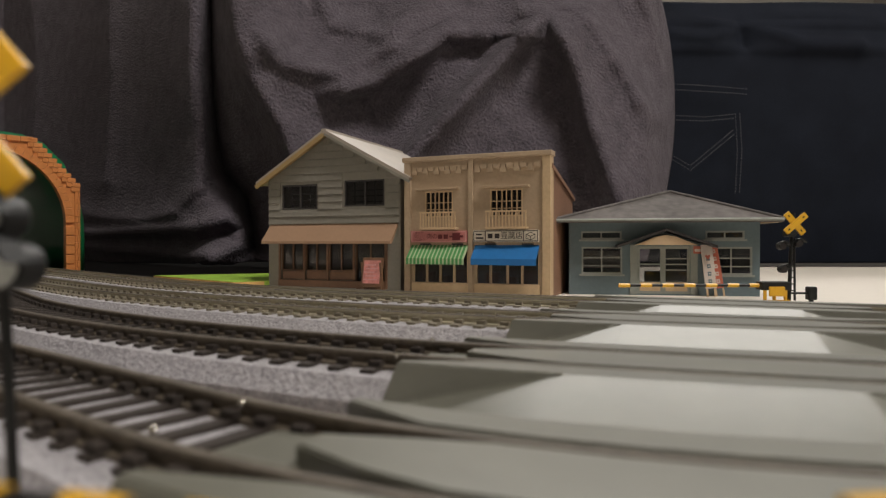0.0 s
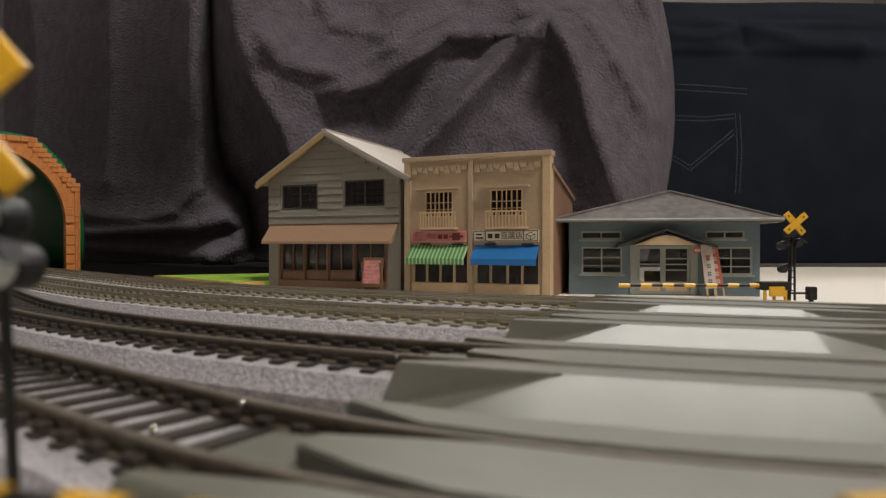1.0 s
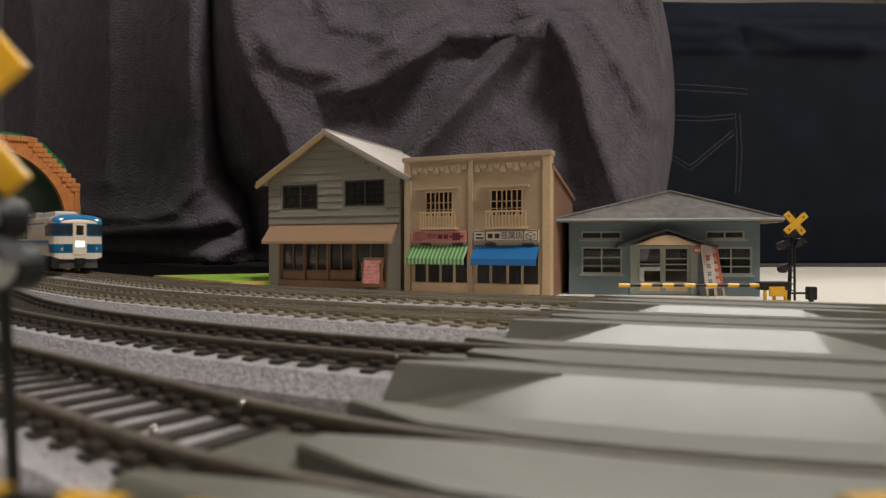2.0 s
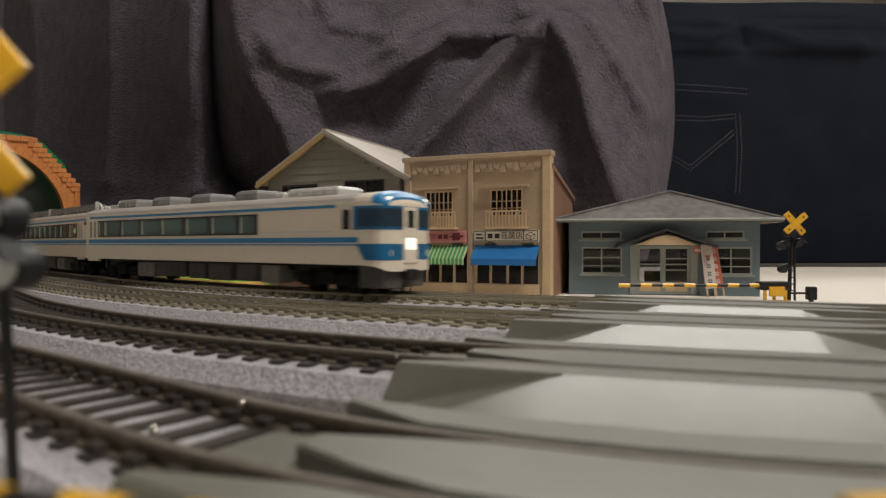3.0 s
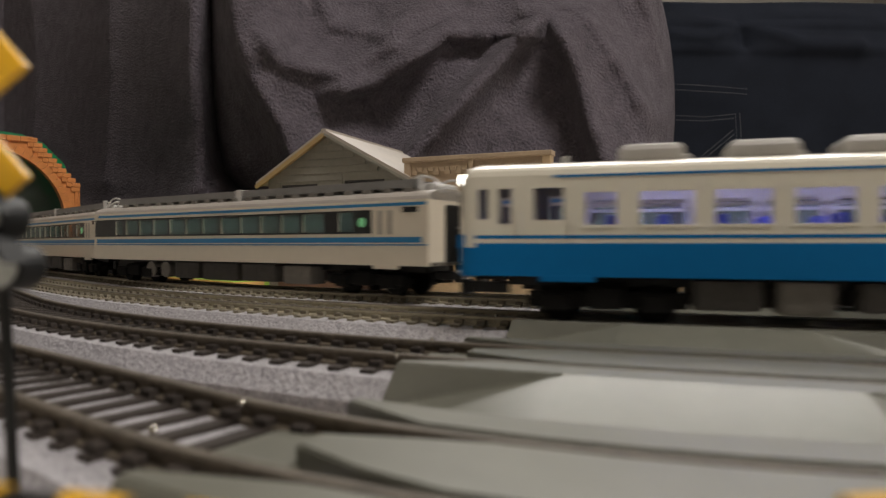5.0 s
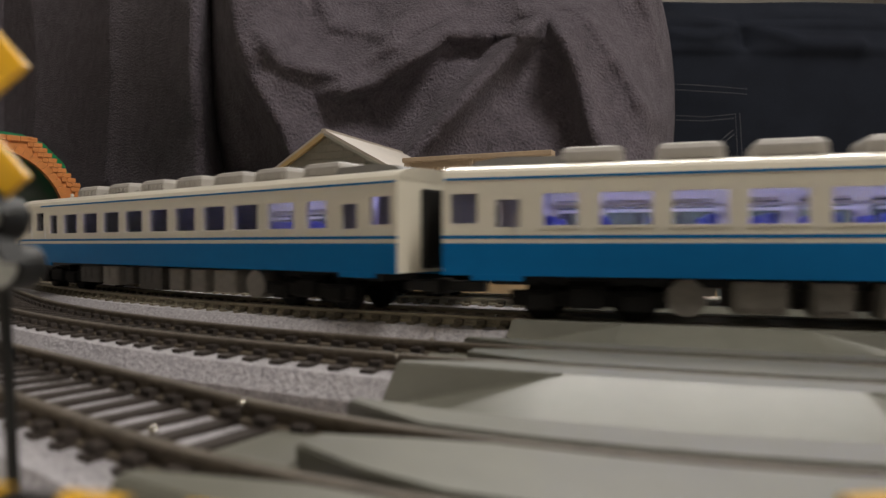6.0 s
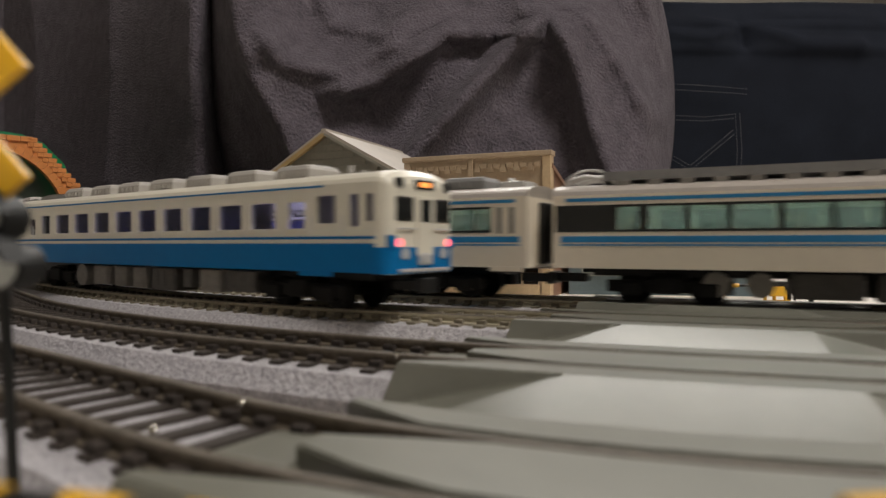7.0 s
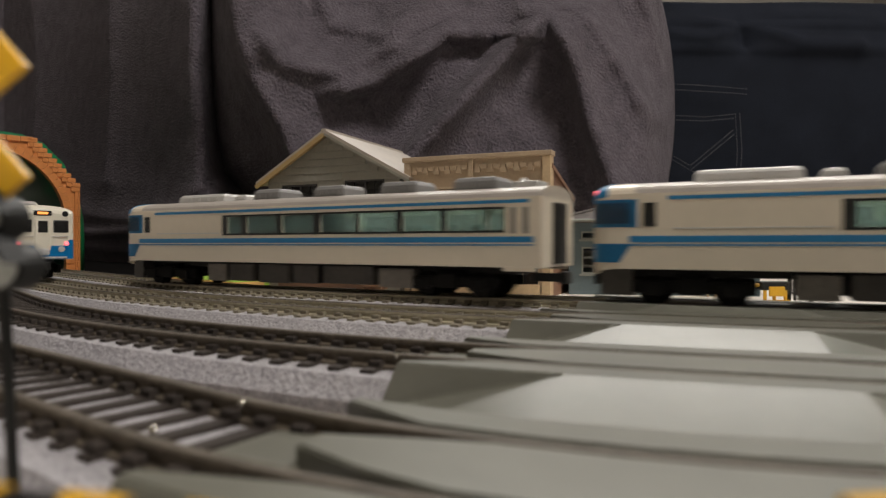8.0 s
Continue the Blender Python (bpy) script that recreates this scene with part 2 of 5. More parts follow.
# base x, y, heading; stretches to the left and to the right as (length, curvature)
TRACKS = {
    "A": (-3.996, 152.519, -0.386, [(112, 0.003568), (288, 0.0), (900, -1 / 283)], [(130, -0.0006), (130, 1 / 250), (900, 0.0)], -1300, 780),
    "B": (33.08, 100.457, -0.333, [(168, 0.002665), (232, 0.0), (300, -1 / 250)], [(75, 0.001065), (52, 1 / 300), (1200, 0.0)], -480, 1000),
    "C": (28.45, 61.429, -0.291, [(150, 0.003787), (55, 0.0), (300, -1 / 220)], [(70, 0.000858), (45, 1 / 300), (900, 0.0)], -330, 300),
    "D": (14.3, 29.5, -0.255, [(38, 0.0103), (75, 0.0), (300, -1 / 190)], [(7, 0.0103), (40, 0.0), (21, 1 / 300), (900, 0.0)], -280, 300),
}


def track_at(key, s, off=0.0):
    """Plan place and heading at s along a track; off is to the camera's side."""
    x, y, a, left, right = TRACKS[key][:5]
    sign, rest = (1, s) if s >= 0 else (-1, -s)
    for length, k in (right if s >= 0 else left):
        d = sign * min(rest, length)
        if abs(k) < 1e-9:
            x, y = x + math.cos(a) * d, y + math.sin(a) * d
        else:
            b = a + d * k
            x, y = x + (math.sin(b) - math.sin(a)) / k, y - (math.cos(b) - math.cos(a)) / k
            a = b
        rest -= abs(d)
        if rest <= 0:
            break
    return x + math.sin(a) * off, y - math.cos(a) * off, a


def car_pose(key, s, half=47.0, flip=False):
    ax, ay, _ = track_at(key, s - half)
    bx, by, _ = track_at(key, s + half)
    return mm((ax + bx) / 2, (ay + by) / 2, RT, math.degrees(math.atan2(by - ay, bx - ax)) + (180 if flip else 0))


# ---- room ----
def room():
    def slab(name, x0, x1, y0, y1, z0, z1, material, label):
        ob = part(name, box(B(), x0, x1, y0, y1, z0, z1), material, None)
        return tagged(ob, label, "room", kind="structure")
    slab("floor", -1400, 2100, -900, 3100, -60, 0, M_FLOOR, "pale cream board under the model railway")
    slab("wall_north", -1400, 2100, 3000, 3100, 0, 2400, M_WALL, "plain warm grey room wall behind the cloths")
    slab("wall_south", -1400, 2100, -900, -800, 0, 2400, M_WALL, "plain warm grey room wall")
    slab("wall_west", -1400, -1300, -800, 3000, 0, 2400, M_WALL, "plain warm grey room wall at the side")
    slab("wall_east", 2000, 2100, -800, 3000, 0, 2400, M_WALL, "plain warm grey room wall at the side")
    slab("ceiling", -1400, 2100, -900, 3100, 2400, 2460, M_WALL, "plain warm grey room ceiling")


room()


# ---- tracks ----
def ring_path(key, lo, hi, step):
    n = max(2, int((hi - lo) / step))
    return [lo + (hi - lo) * i / n for i in range(n + 1)]


ROADS = {"A": (65.5, 23.5), "B": (7.8, 24), "C": (-3.8, 22.5), "D": (0.0, 24)}  # middle and width of the crossing along each track


def track(key, label):
    lo, hi = TRACKS[key][5], TRACKS[key][6]
    ox, oy, _ = track_at(key, 0)
    t = thing("railway_track", mm(ox, oy, 0), label, "railway track", "parallel model tracks")
    rnd = random.Random(key)
    mid, wid = ROADS[key]
    c0, c1 = mid - wid / 2 - 14, mid + wid / 2 + 14

    def at(s, off, z):
        x, y, _ = track_at(key, s, off)
        return (x - ox, y - oy, z)

    # ballast bed with an uneven, grainy surface
    prof = [(-12.6, 0.1), (-11.6, 1.4), (-10.6, 2.6), (-9.7, 4.0), (-9.0, 5.1), (-6, 5.25), (-3, 5.2), (0, 5.25), (3, 5.2), (6, 5.25), (9.0, 5.1), (9.7, 4.0), (10.6, 2.6), (11.6, 1.4), (12.6, 0.1)]
    if key == "C":
        prof[-3:] = [(10.5, 2.8), (8.4, 2.6), (8.4, 0.1)]
    bm = B()
    rings = []
    for s in ring_path(key, lo, hi, 0.9 if hi - lo < 700 else 1.6):
        rings.append([at(s, o + (rnd.uniform(-0.07, 0.07) if 0 < i < len(prof) - 1 else 0), z + (rnd.uniform(-0.07, 0.07) if 0 < i < len(prof) - 1 else 0)) for i, (o, z) in enumerate(prof)])
    loft(bm, rings)
    part("ballast_bed", bm, M_BALLAST, t, "grey speckled moulded ballast")
    # rails: brown foot and web, bright head
    for off in (-4.9, 4.9):
        bm = B()
        loft(bm, [[at(s, off + o, z) for o, z in ((-0.8, 5.2), (-0.8, 5.6), (-0.25, 5.75), (-0.25, 6.3), (-0.45, 6.4), (-0.45, 6.82), (0.45, 6.82), (0.45, 6.4), (0.25, 6.3), (0.25, 5.75), (0.8, 5.6), (0.8, 5.2))] for s in ring_path(key, lo, hi, 4)])
        rail = part("rail", bm, M_RAILSIDE_LIT if key in "AB" else M_RAILSIDE, t)
        bm = B()
        loft(bm, [[at(s, off + o, z) for o, z in ((-0.44, 6.82), (-0.34, RT), (0.34, RT), (0.44, 6.82))] for s in ring_path(key, lo, hi, 4)])
        part("rail_head", bm, M_RAILTOP, rail, "bright worn rail head")
    # sleepers with rail clips
    bm = B()
    tie = 6.7 if key == "D" else 7.9
    box(bm, -0.78, 0.78, -tie, tie, -0.75, 0.3, bev=0.1)
    for y in (-5.75, -4.05, 4.05, 5.75):
        box(bm, -0.75, 0.75, y - 0.5, y + 0.5, 0.3, 0.95, bev=0.12)
    first = part("sleeper", bm, M_TIE_LIT if key in "AB" else M_TIE, t)
    me = first.data
    bpy.data.objects.remove(first)
    s = max(lo, -430) + 2
    while s < min(hi, 260):
        if not c0 < s < c1:
            x, y, a = track_at(key, s)
            shared("sleeper", me, t, mm(x - ox, y - oy, 5.3, math.degrees(a)))
        s += 3.9
    return t


laid = {}
laid["D"] = track("D", "brown-sleepered model track on grey ballast beside the gate arm")
laid["C"] = track("C", "brown-sleepered curved model track on grey speckled ballast")
laid["B"] = track("B", "brown-sleepered model track carrying the blue and ivory railcars")
laid["A"] = track("A", "brown-sleepered model track carrying the cream express train")
for key, x, y in (("D", -14.7, 47.0), ("D", -18.1, 40.1), ("C", -4.8, 67.1), ("C", -1.3, 78.2), ("B", 8.6, 104.0)):
    ox, oy, _ = track_at(key, 0)
    bm = B()
    bmesh.ops.create_uvsphere(bm, u_segments=14, v_segments=8, radius=0.3, matrix=Matrix.Translation((x - ox, y - oy, RT)))
    part("joint_stud", bm, M_NAIL, laid[key], "bright metal stud", smooth=True)


def crossing():
    """Olive grey plastic road pieces between and beside the rails."""
    t = thing("level_crossing", Matrix.Identity(4), "glossy olive grey plastic level crossing over four tracks", "level crossing")

    def solid(name, faces, low):
        """A closed piece from its upper faces; the outer rim drops to the height low."""
        bm = B()
        seen = {}
        def v(p):
            k = tuple(round(c, 4) for c in p)
            if k not in seen:
                seen[k] = bm.verts.new(p)
            return seen[k]
        for f in faces:
            bm.faces.new([v(p) for p in f])
        rim = [e for e in bm.edges if len(e.link_faces) == 1]
        r = bmesh.ops.extrude_edge_only(bm, edges=rim)
        for q in r["geom"]:
            if isinstance(q, bmesh.types.BMVert):
                q.co.z = low
        bmesh.ops.contextual_create(bm, geom=[q for q in r["geom"] if isinstance(q, bmesh.types.BMEdge)])
        bmesh.ops.recalc_face_normals(bm, faces=bm.faces)
        sharp = [e for e in bm.edges if len(e.link_faces) == 2 and e.calc_face_angle(0) > 0.12 and min(q.co.z for q in e.verts) > low + 0.5]
        bmesh.ops.bevel(bm, geom=sharp, offset=0.16, segments=2, affect="EDGES", clamp_overlap=True)
        return part(name, bm, M_CROSS, t)

    def plate(key, mid, w):
        """The board between the rails: its edges draw in towards each end, and a lower tongue runs on."""
        def at(s_, off, z):
            return (*track_at(key, s_, off)[:2], z)
        zt = RT + 0.06
        e = w / 2
        rows = [(mid + sg * (e + d), o) for sg, dd in ((-1, ((12.0, 1.2), (6.7, 2.9), (1.5, 4.0))), (1, ((1.5, 4.0), (6.7, 2.9), (12.0, 1.2)))) for d, o in dd]
        rows[3:3] = [(mid - e / 2, 4.0), (mid, 4.0), (mid + e / 2, 4.0)]
        far = [at(s_, -o, zt) for s_, o in rows]
        near_edge = [at(s_, o, zt) for s_, o in rows]
        solid("rail_plate", [(far[i], near_edge[i], near_edge[i + 1], far[i + 1]) for i in range(len(rows) - 1)], 5.0)
        for sg in (-1, 1):
            q = mid + sg * (e + 12.0)
            tongue = [at(q - sg * 0.4, -3.9, 6.0), at(q - sg * 0.4, 3.9, 6.0), at(q + sg * 6.5, 3.9, 5.7), at(q + sg * 6.5, -3.9, 5.7)]
            solid("plate_tongue", [tongue], 5.0)

    def ramp(key, side, mid, w, reach, low_edge):
        """A level strip beside the rail, drawn away from it at both ends, and a road ramp with steep cut corners."""
        def at(s_, off, z):
            return (*track_at(key, s_, side * off)[:2], z)
        zt = RT + 0.08
        s0, s1 = mid - w / 2, mid + w / 2
        inner = [(s0 - 16, 8.4), (s0 - 7.5, 5.8), (s0, 5.75), (mid - w / 4, 5.75), (mid, 5.75), (mid + w / 4, 5.75), (s1, 5.75), (s1 + 7.5, 5.8), (s1 + 16, 8.4)]
        outer = [at(s_, 9.7, zt) for s_, _ in inner]
        foot = [at(s_, reach, low_edge) for s_ in (s0 - 0.6, mid - w / 4, mid, mid + w / 4, s1 + 0.6)]
        f0, f1 = at(s0 - 17, 11.4, 2.9), at(s1 + 17, 11.4, 2.9)
        ins = [at(s_, o, zt) for s_, o in inner]
        faces = [(ins[i], ins[i + 1], outer[i + 1], outer[i]) for i in range(8)]
        faces += [(outer[i + 2], outer[i + 3], foot[i + 1], foot[i]) for i in range(4)]
        faces += [(outer[2], foot[0], f0), (outer[6], f1, foot[4]), (outer[0], outer[1], f0), (outer[1], outer[2], f0), (outer[8], f1, outer[7]), (outer[7], f1, outer[6])]
        solid("road_ramp", faces, 0.3)

    for key in "ABCD":
        s, w = ROADS[key]
        plate(key, s, w)
        ramp(key, 1, s, w, 19.5, 4.45)
        ramp(key, -1, s, w, 15.5 if key == "D" else 19.0, 5.2 if key == "D" else 4.6)


crossing()


# ---- tunnel ----
def tunnel():
    cx, cy, ang = -268.0, 372.0, 135.0
    t = thing("toy_tunnel", mm(cx, cy, 0, ang - 90), "green plastic toy tunnel with orange brick portal", "toy tunnel")
    # local x runs across the mouth, local -y faces out of it
    w, win, top = 55.0, 45.0, 83.0
    def arch(half, height, n=28):
        spring = height - half
        return [(half * math.cos(math.pi * i / n), spring + half * math.sin(math.pi * i / n)) for i in range(n + 1)]
    inner = [(win, 0)] + arch(win, 77) + [(-win, 0)]
    # portal plate
    step = [(w - 2, 0), (w - 2, 54.5)] + [(w - 4.8 - 2.6 * k, 57.1 + 2.86 * k) for k in range(10)] + [(0, 82.9)]
    out = step + [(-x, z) for x, z in step[-2::-1]]
    def portal_mesh(y0, y1):
        bm = B()
        n = 60
        def sample(poly, k):
            seg = [math.dist(a, b) for a, b in zip(poly, poly[1:])]
            d = k / n * sum(seg)
            for s_, a, b in zip(seg, poly, poly[1:]):
                if d <= s_ + 1e-9:
                    f = d / s_ if s_ else 0
                    return (a[0] + (b[0] - a[0]) * f, a[1] + (b[1] - a[1]) * f)
                d -= s_
            return poly[-1]
        oi = [sample(inner, k) for k in range(n + 1)]
        oo = [sample(out, k) for k in range(n + 1)]
        loft(bm, [[(a[0], y0, a[1]), (b[0], y0, b[1]), (b[0], y1, b[1]), (a[0], y1, a[1])] for a, b in zip(oi, oo)])
        return bm
    part("portal", portal_mesh(0, 5), M_TERRA, t, "orange brick-moulded portal")
    # voussoirs round the arch and blocks up the sides and steps
    cen = 77 - win
    for i in range(5):
        for sx in (-1, 1):
            part("brick", box(B(), sx * (win - 0.3), sx * (win + 4.6), -1.3, 1, i * 6.0 + 0.3, i * 6.0 + 5.7, bev=0.3), M_TERRA, t)
    nv = 32
    for i in range(nv):
        a = math.pi * (i + 0.5) / nv
        m = Matrix.Translation((0, 0, cen)) @ Matrix.Rotation(-(a - math.pi / 2), 4, "Y")
        part("brick", box(B(), -2.2, 2.2, -1.0, 1, win - 0.3, win + 4.2, m=m, bev=0.15), M_TERRA, t)
    for r in range(14):
        for sx in (-1, 1):
            z = r * 4.0
            a, b = win + 5.0, w - 2
            cut = a + (b - a) * (0.35 if r % 2 else 0.62)
            part("brick", box(B(), sx * a, sx * (cut - 0.15), -0.7, 1, z + 0.15, z + 3.85, bev=0.2), M_TERRA, t)
            part("brick", box(B(), sx * (cut + 0.15), sx * b, -0.7, 1, z + 0.15, z + 3.85, bev=0.2), M_TERRA, t)
    for k in range(10):
        for sx in (-1, 1):
            x, z = w - 2 - 2.6 * k, 57.3 + 2.86 * k
            part("brick", box(B(), sx * x, sx * (x - 4.8), -1.2, 2, z - 2.7, z, bev=0.25), M_TERRA, t)
            part("brick", box(B(), sx * (x - 1.0), sx * (x - 5.2), -0.9, 2, z - 5.5, z - 2.8, bev=0.25), M_TERRA, t)
    for k in range(8):
        part("brick", box(B(), -27.6 + 6.9 * k, -27.6 + 6.9 * k + 6.6, -1.2, 2, 80.2, 83.4, bev=0.25), M_TERRA, t)
    # shell
    bm = B()
    rings = []
    rnd = random.Random(3)
    place_in = mm(cx, cy, 0, ang - 90).inverted()
    line = sorted((p.y / U, p.x / U) for p in (place_in @ Vector((*[c * U for c in track_at("A", -300 - 5 * q)[:2]], 0)) for q in range(80)))
    bend0 = np.interp(4, [p[0] for p in line], [p[1] for p in line])
    for k, y in enumerate((4, 12, 30, 60, 100, 140, 180, 220)):
        g = 1 + 0.012 * k
        bend = float(np.interp(y, [p[0] for p in line], [p[1] for p in line]) - bend0)
        ring = []
        for i in range(29):
            a = math.pi * i / 28
            r = 1 + 0.05 * math.sin(3 * a + k) * (k > 0) + rnd.uniform(-0.01, 0.01)
            x = math.copysign(min(1, abs(math.cos(a)) ** 0.6), math.cos(a)) * (w + 0.6) * g * r
            ring.append((x, y, max(0, math.sin(a) ** 0.65 * 86 * g * r)))
        rings.append([(p[0] + bend, p[1], p[2]) for p in ring] + [(p[0] * 0.93 + bend, p[1], max(0, p[2] - 3)) for p in ring[::-1]])
    loft(bm, rings)
    part("shell", bm, M_GREENPL, t, "dark green moulded hill shell", smooth=True)


tunnel()


# ---- cloths hung behind the layout ----
def ridge_field(px, py, lines):
    """Sum of smooth folds along polylines. Each: height, width on one side, width on the other, then points."""
    out = np.zeros_like(px)
    for h, wa, wb, pts in lines:
        best = np.full(px.shape, 1e9)
        val = np.zeros_like(px)
        run = 0.0
        total = sum(math.dist(a, b) for a, b in zip(pts, pts[1:]))
        for (ax, ay), (bx, by) in zip(pts, pts[1:]):
            L = math.dist((ax, ay), (bx, by))
            ux, uy = (bx - ax) / L, (by - ay) / L
            k = np.clip((px - ax) * ux + (py - ay) * uy, 0, L)
            dx, dy = px - ax - k * ux, py - ay - k * uy
            d = np.hypot(dx, dy)
            side = dx * -uy + dy * ux
            w = np.where(side > 0, wa, wb) * (1 + 0.5 * (run + k) / total)
            v = h * np.exp(-(np.sqrt(d * d + 9) - 3) / w) * np.clip((run + k) / 50, 0, 1)
            take = d < best
            val = np.where(take, v, val)
            best = np.where(take, d, best)
            run += L
        out += val
    return out


def cloth(name, x0, x1, z0, z1, nx, nz, fn, material, label, category):
    xs, zs = np.linspace(x0, x1, nx), np.linspace(z0, z1, nz)
    X, Z = np.meshgrid(xs, zs)
    X, Y, Z = fn(X, Z)
    verts = np.stack([X, Y, Z], -1).reshape(-1, 3) * U
    faces = [(j * nx + i, j * nx + i + 1, (j + 1) * nx + i + 1, (j + 1) * nx + i) for j in range(nz - 1) for i in range(nx - 1)]
    me = bpy.data.meshes.new(name)
    me.from_pydata(verts.tolist(), [], faces)
    me.materials.append(material)
    for p in me.polygons:
        p.use_smooth = True
    ob = new(name, me)
    sol = ob.modifiers.new("thickness", "SOLIDIFY")
    sol.thickness, sol.offset = 0.003, 1
    return tagged(ob, label, category)


def blanket():
    # folds drawn on the cloth's face in units of the hanging cloth (about 0.46 mm each), origin at the upper left
    folds = [
        (42, 14, 58, [(972, 20), (1020, 125), (1048, 230), (1092, 350), (1120, 470)]),
        (36, 9, 24, [(968, 24), (900, 90), (830, 165), (740, 260), (690, 330)]),
        (52, 20, 95, [(412, -60), (420, 40), (448, 140), (500, 225), (530, 300), (540, 420)]),
        (22, 26, 34, [(440, 40), (500, 115), (600, 135), (700, 85)]),
        (20, 22, 30, [(540, -60), (590, 50), (680, 68), (770, 5)]),
                (12, 40, 46, [(1105, 140), (1140, 210), (1150, 320)]),
        (20, 20, 30, [(985, 15), (1036, 36), (1100, 130), (1154, 214)]),
        (24, 13, 17, [(60, 412), (150, 414), (260, 408), (350, 404), (398, 386), (426, 404), (420, 436), (372, 456)]),
        (20, 13, 16, [(60, 440), (150, 438), (280, 446), (370, 458)]),
        (7, 5, 5, [(1118, -60), (1146, 40), (1164, 120), (1168, 220)]),
        (16, 14, 22, [(905, -10), (930, 30), (962, 28)]),
        (20, 9, 24, [(560, 172), (600, 163), (660, 150), (720, 112), (790, 62), (860, 66)]),
        (9, 10, 16, [(650, 200), (690, 150), (740, 95)]),
        (30, 40, 40, [(60, -60), (70, 150), (60, 330)]),
        (24, 36, 18, [(345, -60), (346, 120), (356, 260), (352, 330), (318, 376), (250, 390), (150, 380), (60, 378)]),
        (34, 40, 40, [(200, -60), (200, 160), (190, 320)]),
        (-62, 15, 15, [(376, -60), (376, 120), (384, 240), (398, 310), (440, 350), (452, 440)]),
    ]
    brow = [(-300, -400), (380, 300), (500, 230), (585, 168), (660, 150), (720, 110), (760, 78), (800, 58), (850, 70), (900, 50), (940, 30), (968, 24), (1000, 50), (1050, 108), (1100, 140), (1150, 220), (1200, 300)]

    def fn(X, Z):
        k = 535 / 1141
        px, py = X / k + 784, 432.5 - (Z - 18.6) / k
        # the right border bows outward and back
        edge = 1188 - 0.0007 * (py - 190) ** 2
        u = (px + 260) / (1186 + 260)
        px2 = -260 + u * (edge + 260)
        d = ridge_field(px2, py, folds)
        ripple = np.array([[noise.noise((a * 0.008, b * 0.006, 1.7)) * 7 + noise.noise((a * 0.03, b * 0.03, 4.1)) * 1.2 for a, b in zip(ra, rb)] for ra, rb in zip(px2, py)])
        line = sum(np.interp(px2 + o, [p[0] for p in brow[1:]], [p[1] for p in brow[1:]]) for o in (-18, -9, 0, 9, 18)) / 5
        up = np.maximum(0, line - py)
        lie = 0.26 * (np.sqrt(up * up + 64) - 8)
        q = np.clip((px2 - 440) / 220, 0, 1)
        lie = lie * q * q * (3 - 2 * q)
        down = np.maximum(0, py - line)
        d = d + 40 + 0.14 * np.minimum(down, 260) * np.interp(px2, [430, 620, 1200], [0, 1, 1]) - np.minimum(lie, np.interp(px2, [400, 880, 1040, 1200], [150, 120, 36, 10]))
        Y = 545 - d - ripple + 60 * np.clip((px2 - 1120) / 66, 0, 1) ** 2 - 10 * np.clip((py - 300) / 160, 0, 1)
        g = np.clip((385 - px2) / 600, 0, 0.62)
        Y = Y + 760 * g * g / (g + 0.12)
        return (px2 - 784) * Y / 1141, Y, np.maximum(1.2, 18.6 + (432.5 - py) * Y / 1141)
    cloth("blanket", -490, 188.5, 4, 240, 480, 190, fn, M_FLEECE, "dark grey brown fleece blanket hung in deep folds", "blanket")


blanket()


